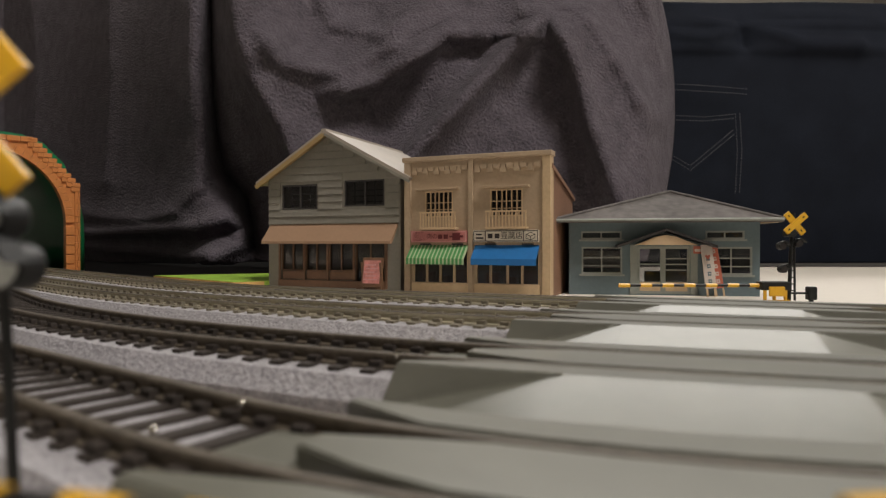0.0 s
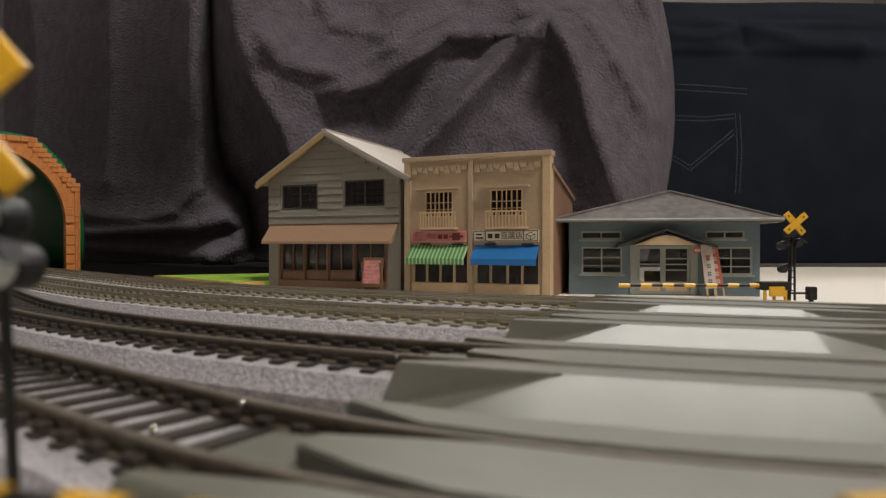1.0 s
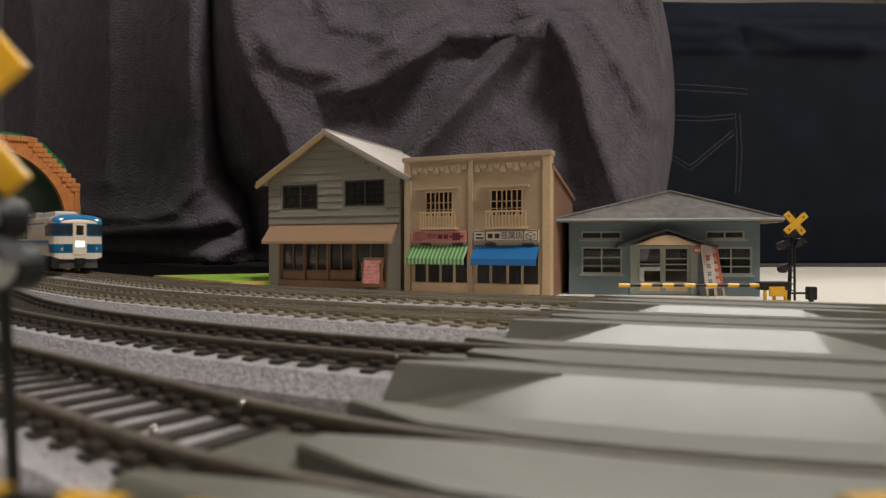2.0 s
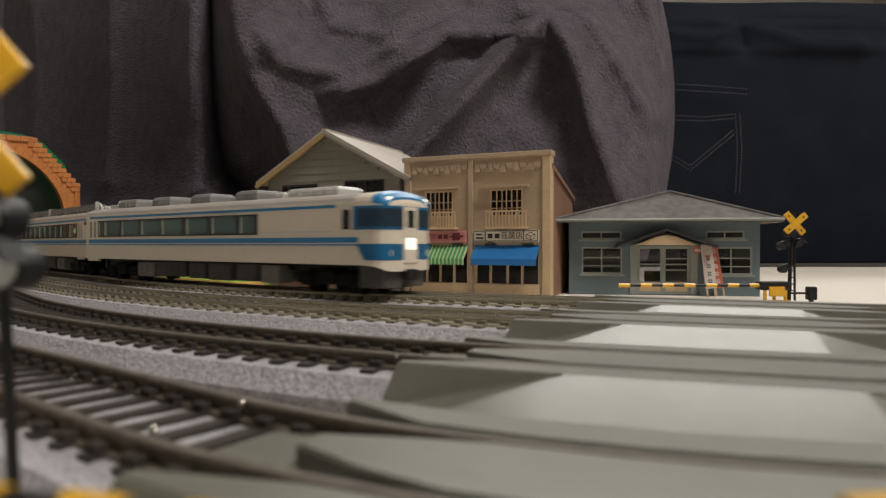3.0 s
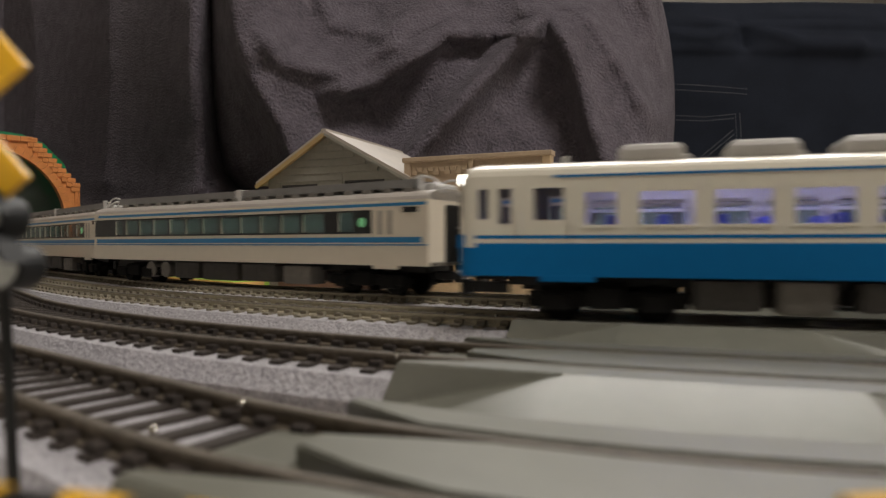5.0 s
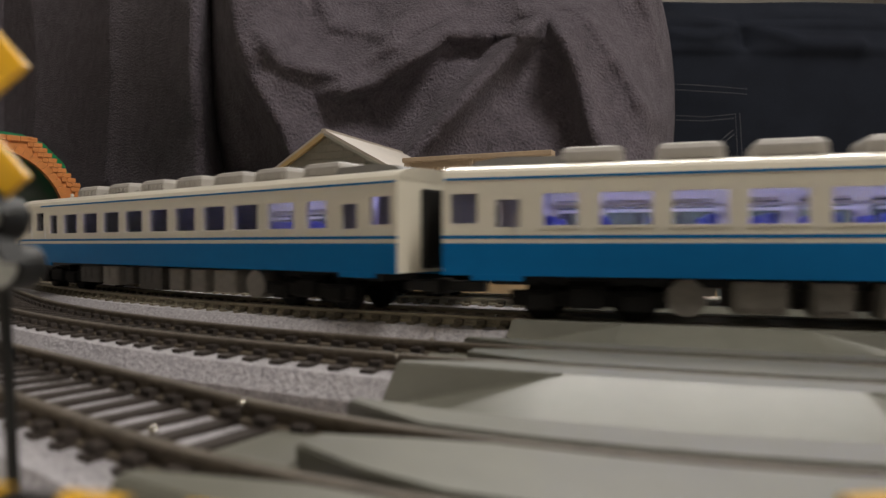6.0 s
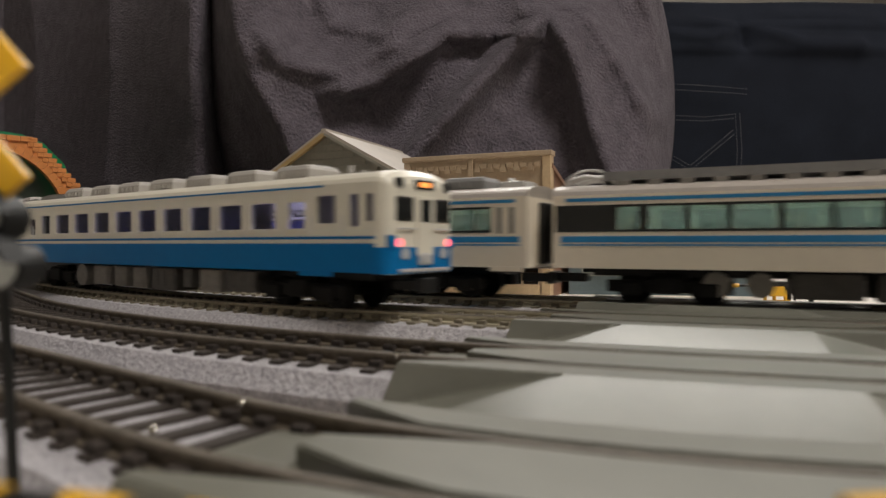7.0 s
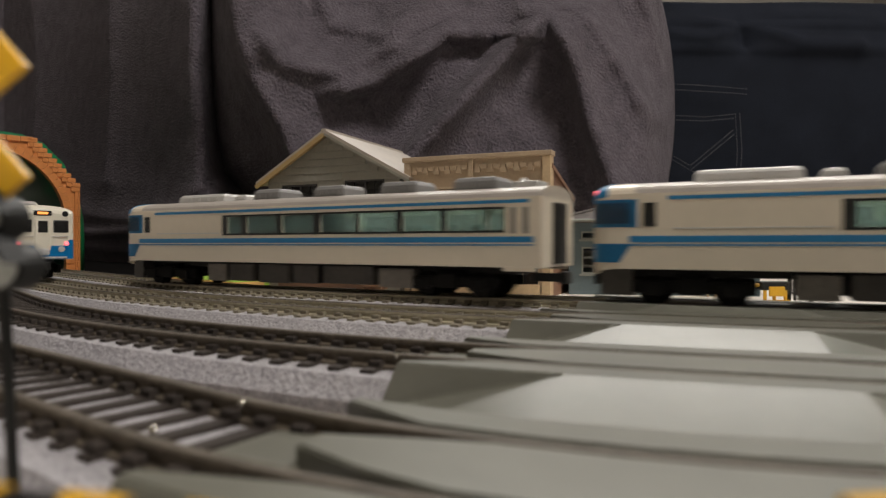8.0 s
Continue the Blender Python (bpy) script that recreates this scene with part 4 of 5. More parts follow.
def local_railcar(tail):
    t = thing("local_railcar", Matrix.Identity(4), "ivory and blue diesel railcar with lit windows", "train car", "two-car local train")
    z0, z1, rise = 6.9, 21.9, 2.6
    holes = [(a, b, 14.4, 19.2) for a, b in LOCAL_WINS]
    holes += [(-67.6, -63.4, 14.8, 19.4), (53.0, 57.4, 15.2, 20.0), (60.8, 62.8, 14.6, 20.0), (64.4, 66.0, 15.4, 20.0)]
    small = [(-60.4, -56.8, 14.2, 18.4)]
    side_set(t, M_IVORY, -69.0, 66.4, z0, z1, holes + small)
    for sy in (-1, 1):
        y2, y3 = sorted((sy * (W - 0.5), sy * (W - 0.3)))
        for h in holes + small:
            p = part("pane", box(B(), h[0], h[1], y2, y3, h[2], h[3]), M_GLASS2, t)
            p.visible_shadow = False
        for h in holes[:11]:
            ya, yb = sorted((sy * (W - 0.15), sy * (W + 0.12)))
            part("window_sill", box(B(), h[0] - 0.5, h[1] + 0.5, ya, yb, h[2] - 0.45, h[2] - 0.05, bev=0.04), M_IVORY, t)
            y4, y5 = sorted((sy * (W - 2.6), sy * (W - 2.0)))
            part("luggage_rack", box(B(), h[0] + 0.4, h[1] + 1.6, y4, y5, 17.0, 17.5), M_WHITE, t)
        # steps and hand rails at the doors
        for x in (-60.3, 52.5):
            ya, yb = sorted((sy * (W - 0.3), sy * (W + 0.1)))
            part("door_step", box(B(), x - 4.0, x + 4.0, ya, yb, 6.0, 7.0, bev=0.1), M_BLUE2, t)
        for x in (-57.4, 51.6, 59.4):
            part("hand_rail", cyl(B(), (x, sy * (W + 0.25), 13.2), (x, sy * (W + 0.25), 16.4), 0.14, 6), M_SILVER, t)
    strip(t, "lower_side", -69.0, 66.4, 6.8, 11.75, M_BLUE2, 0.05, "bright blue lower side")
    strip(t, "waist_line", -69.0, 66.4, 12.45, 12.95, M_BLUE2, 0.05, "thin blue waist line")
    strip(t, "gutter_line", -68.6, 54.5, 21.5, 21.85, M_BLUE2, 0.1, "thin blue gutter line")
    rooftop(t, -69.0, 66.4, 21.9, 2.6, M_IVORY)
    # cab front, slightly rounded
    def ring(x, half, zz0, zz1, r):
        return [(x, y, z) for y, z in ((-half, zz0), (half, zz0), *roof_profile(half, zz1, r))]
    nose = part("cab_front", loft(B(), [ring(66.4, W, 6.9, 21.9, 2.6), ring(67.8, W - 0.25, 6.7, 21.7, 2.5), ring(68.8, W - 1.0, 6.6, 21.0, 2.2), ring(69.3, W - 2.2, 6.6, 20.2, 1.8)]), M_IVORY, t)
    part("blue_front", loft(B(), [[(x, y, z) for x, y in ((66.2, -W - 0.04), (67.8, -W + 0.2), (68.95, -W + 1.0), (69.42, -W + 2.2), (69.42, W - 2.2), (68.95, W - 1.0), (67.8, W - 0.2), (66.2, W + 0.04))] for z in (6.7, 11.1)]), M_BLUE2, nose, "blue lower front")
    for sy in (-1, 1):
        pts = [(sy * 9.0, 11.0), (sy * 9.0, 13.1), (sy * 7.9, 13.1), (sy * 4.6, 11.0)]
        part("blue_whisker", prism(B(), pts, "x", 68.3, 69.25), M_BLUE2, nose, "blue curved whisker")
        wb = part("windscreen_frame", box(B(), 68.9, 69.5, sy * 3.0, sy * 7.6, 15.4, 19.6, bev=0.4), M_BLACK, nose, "black rubber windscreen surround")
        part("windscreen", box(B(), 69.4, 69.6, sy * 3.4, sy * 7.2, 15.8, 19.2, bev=0.1), M_WINBLACK, wb)
        part("headlamp", cyl(B(), (68.2, sy * 6.6, 21.7), (69.4, sy * 6.6, 21.7), 0.95, 16), M_BLACK if tail else M_HEADLAMP, nose, "small round headlamp")
        part("tail_lamp", cyl(B(), (68.6, sy * 6.7, 11.7), (69.6, sy * 6.9, 11.9), 0.62, 16), M_TAIL if tail else M_SILVER, nose, "red tail lamp" if tail else "unlit tail lamp")
        part("lamp_casing", cyl(B(), (68.6, sy * 5.4, 10.0), (69.6, sy * 5.4, 10.0), 1.0, 16), M_SILVER, nose)
        part("front_rail", cyl(B(), (69.6, sy * 2.6, 14.2), (69.6, sy * 7.4, 14.2), 0.14, 6), M_SILVER, nose)
    part("front_door", box(B(), 69.2, 69.7, -2.3, 2.3, 9.6, 19.8, bev=0.25), M_IVORY, nose, "ivory front gangway door")
    part("door_glass", box(B(), 69.6, 69.8, -1.4, 1.4, 15.4, 19.2, bev=0.15), M_WINBLACK, nose)
    part("destination_sign", box(B(), 68.2, 69.5, -2.6, 2.6, 21.0, 22.6, bev=0.15), M_BLACK, nose)
    part("sign_light", box(B(), 69.45, 69.6, -1.5, 1.5, 21.4, 22.2), M_AMBER, nose, "amber lit destination sign")
    part("front_hose_box", box(B(), 69.2, 69.9, -1.9, 1.9, 8.0, 10.2, bev=0.5), M_SILVER, nose, "pale rounded front cover")
    part("bumper", box(B(), 69.0, 70.0, -7.0, 7.0, 6.9, 7.5, bev=0.15), M_SILVER, nose, "pale front step")
    body_end(t, -69.0, z0, z1, rise, M_IVORY)
    part("floor_pan", box(B(), -68, 66, -W + 0.7, W - 0.7, 6.9, 7.6), M_UNDER, t)
    part("interior_light", box(B(), -55.5, 48, -1.0, 1.0, 20.9, 21.3), M_LEDCEIL, t, "cool white interior light strip")
    part("ceiling_panel", box(B(), -66, 65, -W + 0.75, W - 0.75, 21.35, 21.8), M_INTERIOR, t)
    seats(t, [x for x in np.arange(-54, 48, 7.6)], M_SEAT)
    for a, b in ((-55.3, -54.6), (50.6, 51.3)):
        bm = B()
        box(bm, a, b, -W + 0.8, -1.6, 7.6, 21.3)
        box(bm, a, b, 1.6, W - 0.8, 7.6, 21.3)
        part("partition", bm, M_INTERIOR, t)
    for x in (-47, 47):
        bogie(t, x)
    coupler(t, 69.0)
    coupler(t, -70.0)
    for a, b in [(c - 4.9, c + 4.9) for c in (-46.5, -32.2, -18.8, -4.6, 10.0, 25.0, 40.5)]:
        ac_unit(t, a, b, 4.4, 23.7, 26.9, M_ACGREY)
    for a in (-35, 19, 34.5):
        ac_unit(t, a, a + 5.5, 2.4, 24.0, 25.5, M_ACGREY, "roof_ventilator")
    part("roof_hatch", prism(B(), [(-66, 24.0), (-50, 24.0), (-51.5, 25.4), (-60, 25.6), (-65, 25.0)], "y", -4.5, 4.5), M_ROOFGEAR, t, "low grey roof cover")
    bm = B()
    cyl(bm, (54, -2, 24.0), (54, -2, 26.0), 0.5, 8)
    cyl(bm, (54, -2, 23.6), (54, -2, 24.4), 1.3, 10)
    cyl(bm, (53.4, 2, 24.0), (53.4, 2, 25.6), 0.4, 8)
    part("horn", bm, M_SILVER, t)
    underboxes(t, [(-36, -30, 1.2, 6.6, 1, 1), (-27, -20, 1.8, 6.4, 1, 0), (-17, -12, 1.6, 6.4, 1, 0), (-9, -4, 1.6, 6.4, 1, 0), (-1, 8, 1.4, 6.4, 0, 0), (11, 14, 2.4, 6.4, 0, 0), (17, 24, 1.8, 6.4, 1, 0), (26, 35, 2.2, 6.4, 0, 0)])
    return t


express_cars = [express_cab(True), express_mid(), express_mid(), express_mid(), express_cab(False)]
express_cars.append(copy_thing(express_cars[4], Matrix.Identity(4)))
local_cars = [local_railcar(False), local_railcar(True)]


# ---- buildings ----
def glyph(t, text, m, size, material, name="lettering"):
    """Lettering in the built-in font, turned into a mesh of its own."""
    cu = bpy.data.curves.new(name, "FONT")
    cu.body, cu.size, cu.extrude = text, size * U, 0.00006
    cu.align_x, cu.align_y = "CENTER", "CENTER"
    tmp = bpy.data.objects.new(name, cu)
    scene.collection.objects.link(tmp)
    me = bpy.data.meshes.new_from_object(tmp.evaluated_get(bpy.context.evaluated_depsgraph_get()))
    bpy.data.objects.remove(tmp)
    me.materials.clear()
    me.materials.append(material)
    ob = new(name, me)
    ob.parent = t
    ob.matrix_basis = m
    return ob


FRONT = Matrix.Rotation(math.pi / 2, 4, "X")


def window(t, x0, x1, z0, z1, y, bars_x, bars_z, frame_mat, bar=0.5, name="window", fw=0.6):
    """A framed window set in an opening; y is the wall's outer face, outward is -y."""
    bm = B()
    box(bm, x0, x0 + fw, y - 0.15, y + 0.7, z0, z1)
    box(bm, x1 - fw, x1, y - 0.15, y + 0.7, z0, z1)
    box(bm, x0 + fw, x1 - fw, y - 0.15, y + 0.7, z0, z0 + fw)
    box(bm, x0 + fw, x1 - fw, y - 0.15, y + 0.7, z1 - fw, z1)
    w = part(name, bm, frame_mat, t)
    for f in bars_x:
        x = x0 + (x1 - x0) * f
        part("mullion", box(B(), x - bar / 2, x + bar / 2, y + 0.02, y + 0.6, z0 + fw, z1 - fw), frame_mat, w)
    for f in bars_z:
        z = z0 + (z1 - z0) * f
        part("glazing_bar", box(B(), x0 + fw, x1 - fw, y + 0.06, y + 0.55, z - bar * 0.4, z + bar * 0.4), frame_mat, w)
    p = part("pane", box(B(), x0 + fw, x1 - fw, y + 0.65, y + 0.75, z0 + fw, z1 - fw), M_WINDOWDARK, w)
    p.visible_shadow = False
    return w


def house():
    L = 62.0
    ang = math.degrees(math.atan2(248 - 272, -16.4 + 73.1))
    t = thing("weatherboard_house", mm(-73.4, 272, 0, ang), "two-storey grey weatherboard shop house with terracotta canopy", "model house")
    H0, D = 45.5, 63.0
    # openings: upper windows, shop front
    ups = [(6.8, 24.2, 32.9, 43.1), (37.0, 55.0, 33.6, 44.0)]
    shop = [(6.5, 17.5, 4.2, 19.4), (18.3, 28.8, 4.2, 19.4), (29.6, 41.0, 4.2, 19.4), (42.0, 55.2, 0.8, 19.4)]
    part("front_wall", pierced(B(), 0, L, 0, H0, 0, 1.5, ups + shop), M_SIDING, t)
    part("back_wall", box(B(), 0, L, D - 1.5, D, 0, H0), M_SIDING, t)
    part("side_wall", box(B(), 0, 1.5, 1.5, D - 1.5, 0, H0), M_SIDING, t)
    part("side_wall", box(B(), L - 1.5, L, 1.5, D - 1.5, 0, H0), M_SIDING, t)
    ap = (29.5, 63.0)
    for y in (0.0, D - 1.5):
        part("gable", prism(B(), [(0, H0), (L, H0), (ap[0], ap[1] - 0.8)], "y", y, y + 1.5), M_SIDING, t)
    part("storey_floor", box(B(), 1.5, L - 1.5, 1.5, D - 1.5, 24.5, 25.5), M_WOOD, t)
    part("shop_back", box(B(), 1.5, L - 1.5, 16, 17, 0.5, 24.4), M_UNDER, t)
    for x, h in ((10, 9), (20, 12), (33, 8)):
        part("shop_shelf", box(B(), x - 3, x + 3, 10, 13, 0.5, h, bev=0.2), M_WOOD, t)
    # boards
    z = 27.0
    while z < 62:
        if z < H0:
            spans = [(0.2, L - 0.2)]
            for a, b, c, d in ups:
                if c - 1 < z + 1.3 and z < d + 0.6:
                    nx = []
                    for p, q in spans:
                        if p < a - 0.8:
                            nx.append((p, min(q, a - 0.8)))
                        if q > b + 0.8:
                            nx.append((max(p, b + 0.8), q))
                    spans = nx
        else:
            f = (z + 2.9 - H0) / (ap[1] - H0)
            spans = [(ap[0] * f + 1.0, L - (L - ap[0]) * f - 1.0)]
        for p, q in spans:
            if q - p > 1:
                part("weatherboard", prism(B(), [(-0.18, z + 2.75), (-0.65, z), (0.05, z), (0.05, z + 2.75)], "x", p, q), M_SIDING, t)
        z += 2.9
    # roof: two slabs with overhang
    def slab(xa, za, xb, zb, y0, y1, th, mt, name):
        n = Vector((-(zb - za), xb - xa)).normalized() * th
        part(name, prism(B(), [(xa, za), (xb, zb), (xb + n.x, zb + n.y), (xa + n.x, za + n.y)] if n.y > 0 else [(xa, za), (xb, zb), (xb - n.x, zb - n.y), (xa - n.x, za - n.y)], "y", y0, y1), mt, t)
    sl = (ap[1] - H0) / ap[0]
    slr = (ap[1] - H0) / (L - ap[0])
    slab(-3.6, H0 - 3.6 * sl, ap[0], ap[1], -3.5, D + 2, 1.3, M_HOUSEROOF, "roof")
    slab(L + 5, H0 - 5 * slr, ap[0], ap[1], -3.5, D + 2, 1.3, M_HOUSEROOF, "roof")
    slab(-3.7, H0 - 3.7 * sl - 1.6, ap[0], ap[1] - 1.6, -3.7, -3.0, 1.7, M_OCHRE, "bargeboard")
    slab(L + 5.1, H0 - 5.1 * slr - 1.0, ap[0], ap[1] - 1.0, -3.7, -3.0, 1.0, M_SIDING, "bargeboard")
    slab(-3.6, H0 - 3.6 * sl - 0.35, ap[0], ap[1] - 0.35, -3.2, 0, 0.3, M_OCHRE, "soffit")
    part("ridge_cap", box(B(), ap[0] - 1.2, ap[0] + 1.2, -3.6, D + 2, ap[1] + 0.6, ap[1] + 1.7, bev=0.3), M_HOUSEROOF, t)
    # canopy
    part("canopy", prism(B(), [(0.0, 26.8), (-6.0, 19.8), (-6.0, 18.8), (-5.2, 18.8), (0.0, 25.4)], "x", 0.8, L - 1.2), M_SALMON, t, "sloping terracotta pink canopy")
    for a, b, c, d in ups:
        window(t, a, b, c, d, 0.2, (0.52,), (), M_DARKWIN, 0.9, fw=0.7)
        bm = B()
        for k in range(3):
            box(bm, a + 1, b - 1, 4, 4.4, c + 1.8 + 2.3 * k, c + 2.3 + 2.3 * k)
        for k in range(4):
            box(bm, a + 2 + k * (b - a - 4) / 3, a + 2.5 + k * (b - a - 4) / 3, 4, 4.4, c + 0.5, d - 0.5)
        part("inner_screen", bm, M_UNDER, t)
    for i, (a, b, c, d) in enumerate(shop):
        window(t, a, b, c + (3.6 if i < 3 else 0), d, 0.3, (0.5,), (), M_WOOD, 0.5, fw=0.35)
        if i < 3:
            part("kick_panel", box(B(), a + 0.3, b - 0.3, 0.2, 0.9, c, c + 3.4, bev=0.15), M_WOOD, t)
    part("shop_sill", box(B(), 5.2, 56.2, -0.8, 0, 1.2, 4.0, bev=0.2), M_WOOD, t)
    for x in (5.8, 17.9, 29.2, 41.5, 55.9):
        part("post", box(B(), x - 0.5, x + 0.5, -0.6, 0.0, 1.2, 19.6, bev=0.1), M_WOOD, t)
    # free-standing board
    s = thing("shop_board", mm(-73.4, 272, 0, ang) @ mm(53.0, -7, 0), "brown shop easel with a pink price poster", "signboard")
    tilt = Matrix.Rotation(math.radians(-10), 4, "X")
    part("board", box(B(), -4.4, 4.4, -0.8, 0, 2.4, 13.6, m=tilt, bev=0.2), M_WOOD, s)
    part("poster", box(B(), -3.5, 3.5, -1.15, -0.8, 3.6, 12.4, m=tilt), mat("pink_poster", (0.6, 0.24, 0.22), 0.6, fine=900, big=400, var=0.35), s, "pink poster")
    for k in range(5):
        part("print_bar", box(B(), -3.2 + (k % 2) * 0.8, 2.6 - (k % 3) * 0.7, -1.3, -1.15, 4.8 + 1.4 * k, 5.3 + 1.4 * k, m=tilt), M_INKPINK, s)
    for x in (-4.0, 4.0):
        part("leg", box(B(), x - 0.4, x + 0.4, -0.5, 0.5, 0.0, 5.0, m=tilt), M_WOOD, s)
        part("leg", box(B(), x - 0.4, x + 0.4, 1.6, 2.4, 0.0, 11.5, m=Matrix.Rotation(math.radians(10), 4, "X")), M_WOOD, s)


house()


def shop():
    L = 55.6
    ang = math.degrees(math.atan2(225 - 246, 36.1 + 14.2))
    base = mm(-14.2, 246, 0, ang)
    t = thing("mortar_shop_building", base, "two-storey tan mortar double shop with awnings", "model shop")
    Z, D = 49.6, 40.0
    ups = [(8.0, 19.4, 28.6, 38.4), (33.8, 46.0, 28.6, 38.4)]
    low = [(3.4, 8.6, 4.2, 16), (8.9, 14.1, 4.2, 16), (14.4, 19.6, 4.2, 16), (19.9, 25.1, 4.2, 16), (28.6, 33.8, 4.2, 16), (34.1, 40.2, 4.2, 16), (40.5, 45.6, 4.2, 16), (45.9, 51.8, 4.2, 16)]
    part("front_wall", pierced(B(), 0, L, 0, Z, 0, 1.5, ups + low), M_TAN, t)
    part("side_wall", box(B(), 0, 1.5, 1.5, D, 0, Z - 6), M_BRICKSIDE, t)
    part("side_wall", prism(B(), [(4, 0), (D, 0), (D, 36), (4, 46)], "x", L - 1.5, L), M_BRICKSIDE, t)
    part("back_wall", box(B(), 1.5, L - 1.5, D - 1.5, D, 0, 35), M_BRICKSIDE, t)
    part("inner_wall", box(B(), 1.5, L - 1.5, 14, 15, 0.5, 44), M_UNDERLIGHT, t)
    for x, h in ((6, 8), (12, 6.5), (20, 9), (32, 8), (39, 6.5), (47, 9)):
        part("shop_counter", box(B(), x - 2.4, x + 2.4, 7, 9.5, 0.5, h, bev=0.2), M_WOOD, t)
    part("storey_floor", box(B(), 1.5, L - 1.5, 1.5, 14, 22.5, 23.5), M_WOOD, t)
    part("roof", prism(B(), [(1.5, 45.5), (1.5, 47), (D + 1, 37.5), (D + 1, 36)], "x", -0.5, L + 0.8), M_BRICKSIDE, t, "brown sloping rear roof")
    # parapet cap, corner piers and centre pilaster
    part("parapet_cap", box(B(), -1.0, L + 1.0, -1.2, 4.5, Z, Z + 1.8, bev=0.3), M_TAN, t)
    part("parapet_return", box(B(), L - 1.6, L + 0.1, 1.5, 4, 40, Z), M_TAN, t)
    part("pier", box(B(), -0.3, 2.4, -0.9, 0, 0, Z, bev=0.15), M_TAN, t)
    # Right pier in paler tan: the light on its side painted in.
    part("pier", box(B(), L - 2.4, L + 0.5, -0.9, 4, 0, Z, bev=0.15), M_PALETAN, t)
    part("pilaster", box(B(), 25.6, 27.4, -0.8, 0, 0, Z, bev=0.15), M_TAN, t)
    # stepped brick frieze
    for half in ((2.9, 25.2), (27.8, 52.6)):
        n = 10
        wdt = (half[1] - half[0]) / n
        part("frieze_band", box(B(), half[0], half[1], -0.45, 0, 47.4, 48.2, bev=0.05), M_TAN, t)
        for k in range(n):
            x = half[0] + wdt * k
            z = 45.9 if k % 2 else 44.6
            part("frieze_block", box(B(), x, x + wdt * 0.97, -0.8, 0, z, z + 1.45, bev=0.08), M_TAN, t)
            if k % 2 == 0:
                part("frieze_block", box(B(), x + wdt * 0.2, x + wdt * 0.8, -0.7, 0, z + 1.45, 47.4, bev=0.05), M_TAN, t)
    for a, b, c, d in ups:
        window(t, a, b, c, d, 0.1, (0.2, 0.36, 0.5, 0.66, 0.82), (0.3, 0.56), M_PALETAN, 0.45, fw=0.5)
        part("window_hood", box(B(), a - 3.2, b + 2.6, -2.4, 0, d + 0.5, d + 1.2, bev=0.12), M_TAN, t)
        bal = part("balcony", box(B(), a - 0.8, b + 2.2, -3.2, 0, 24.0, 24.8, bev=0.1), M_PALETAN, t, "small slatted balcony")
        part("top_rail", box(B(), a - 0.8, b + 2.2, -3.2, -2.7, 30.0, 30.6), M_PALETAN, bal)
        n = 13
        for k in range(n):
            x = a - 0.5 + (b - a + 2.4) * k / (n - 1)
            part("baluster", box(B(), x - 0.22, x + 0.22, -3.1, -2.75, 24.8, 30.0), M_PALETAN, bal)
    # timber shop fronts
    for grp in (low[:4], low[4:]):
        part("sill", box(B(), grp[0][0] - 0.6, grp[-1][1] + 0.4, -0.7, 0, 0.6, 4.2, bev=0.15), M_PALETAN, t)
        for a, b, c, d in grp:
            window(t, a, b, c, d, 0.2, (), (), M_PALETAN, 0.5, "shop_window", 0.22)
    for x0, x1, mt, lab in ((2.6, 25.4, None, "green and white striped awning"), (28.2, 52.0, M_AWNB, "blue awning")):
        aw = thing("awning", base, lab + " over the shop front", "awning", "shop awnings")
        prof = [(0, 18.3), (-5.2, 13.4), (-5.2, 11.2), (-4.7, 11.2), (-4.7, 13.0), (0, 17.3)]
        if mt:
            part("cover", prism(B(), prof, "x", x0, x1), mt, aw)
        else:
            n = 30
            for k in range(n):
                a, b = x0 + (x1 - x0) * (k + 0.2 * (k % 2)) / n, x0 + (x1 - x0) * (k + 1 + 0.2 * (1 - k % 2)) / n
                part("stripe", prism(B(), prof, "x", a, b), M_AWNW if k % 2 else M_AWNG, aw)
        for x in (x0 + 4, x1 - 6):
            part("bracket", box(B(), x, x + 4, -1.2, 0, 18.3, 18.9), M_DARKWIN, aw)
    # sign boards
    s = thing("meat_shop_sign", base @ mm(0, 0, -1.5), "red meat shop signboard with pink lettering", "signboard", "shop signs")
    part("board", box(B(), 2.6, 25.2, -1.0, 0, 20.8, 25.1, bev=0.1), M_SIGNRED, s)
    part("border", pierced(B(), 2.9, 24.9, 21.0, 24.9, -1.06, -0.9, [(3.2, 24.6, 21.3, 24.6)]), M_INKPINK, s)
    glyph(s, "肉の", mm(11.4, -1.03, 22.9) @ FRONT, 2.3, M_INKRED)
    for x in (14.7, 16.9):
        part("lettering_bar", box(B(), x - 0.85, x + 0.85, -1.09, -1.0, 22.1, 23.7), M_INKRED, s)
    for k, w in enumerate(("メンチ", "コロッケ", "とんかつ")):
        glyph(s, w, mm(6.0, -1.03, 24.2 - 1.25 * k) @ FRONT, 1.2, M_INKRED)
    m = B()
    box(m, 19.6, 22.6, -1.3, -1.0, 21.6, 24.2, bev=0.1)
    box(m, 18.4, 19.6, -1.25, -1.0, 22.6, 23.2)
    box(m, 22.6, 23.8, -1.25, -1.0, 22.6, 23.4)
    part("joint_picture", m, M_INKRED, s, "dark red joint of meat")
    s = thing("tofu_shop_sign", base @ mm(0, 0, -1.5), "cream tofu shop signboard with dark lettering", "signboard", "shop signs")
    part("board", box(B(), 27.6, 52.0, -1.0, 0, 20.9, 25.2, bev=0.1), M_SIGNWHITE, s)
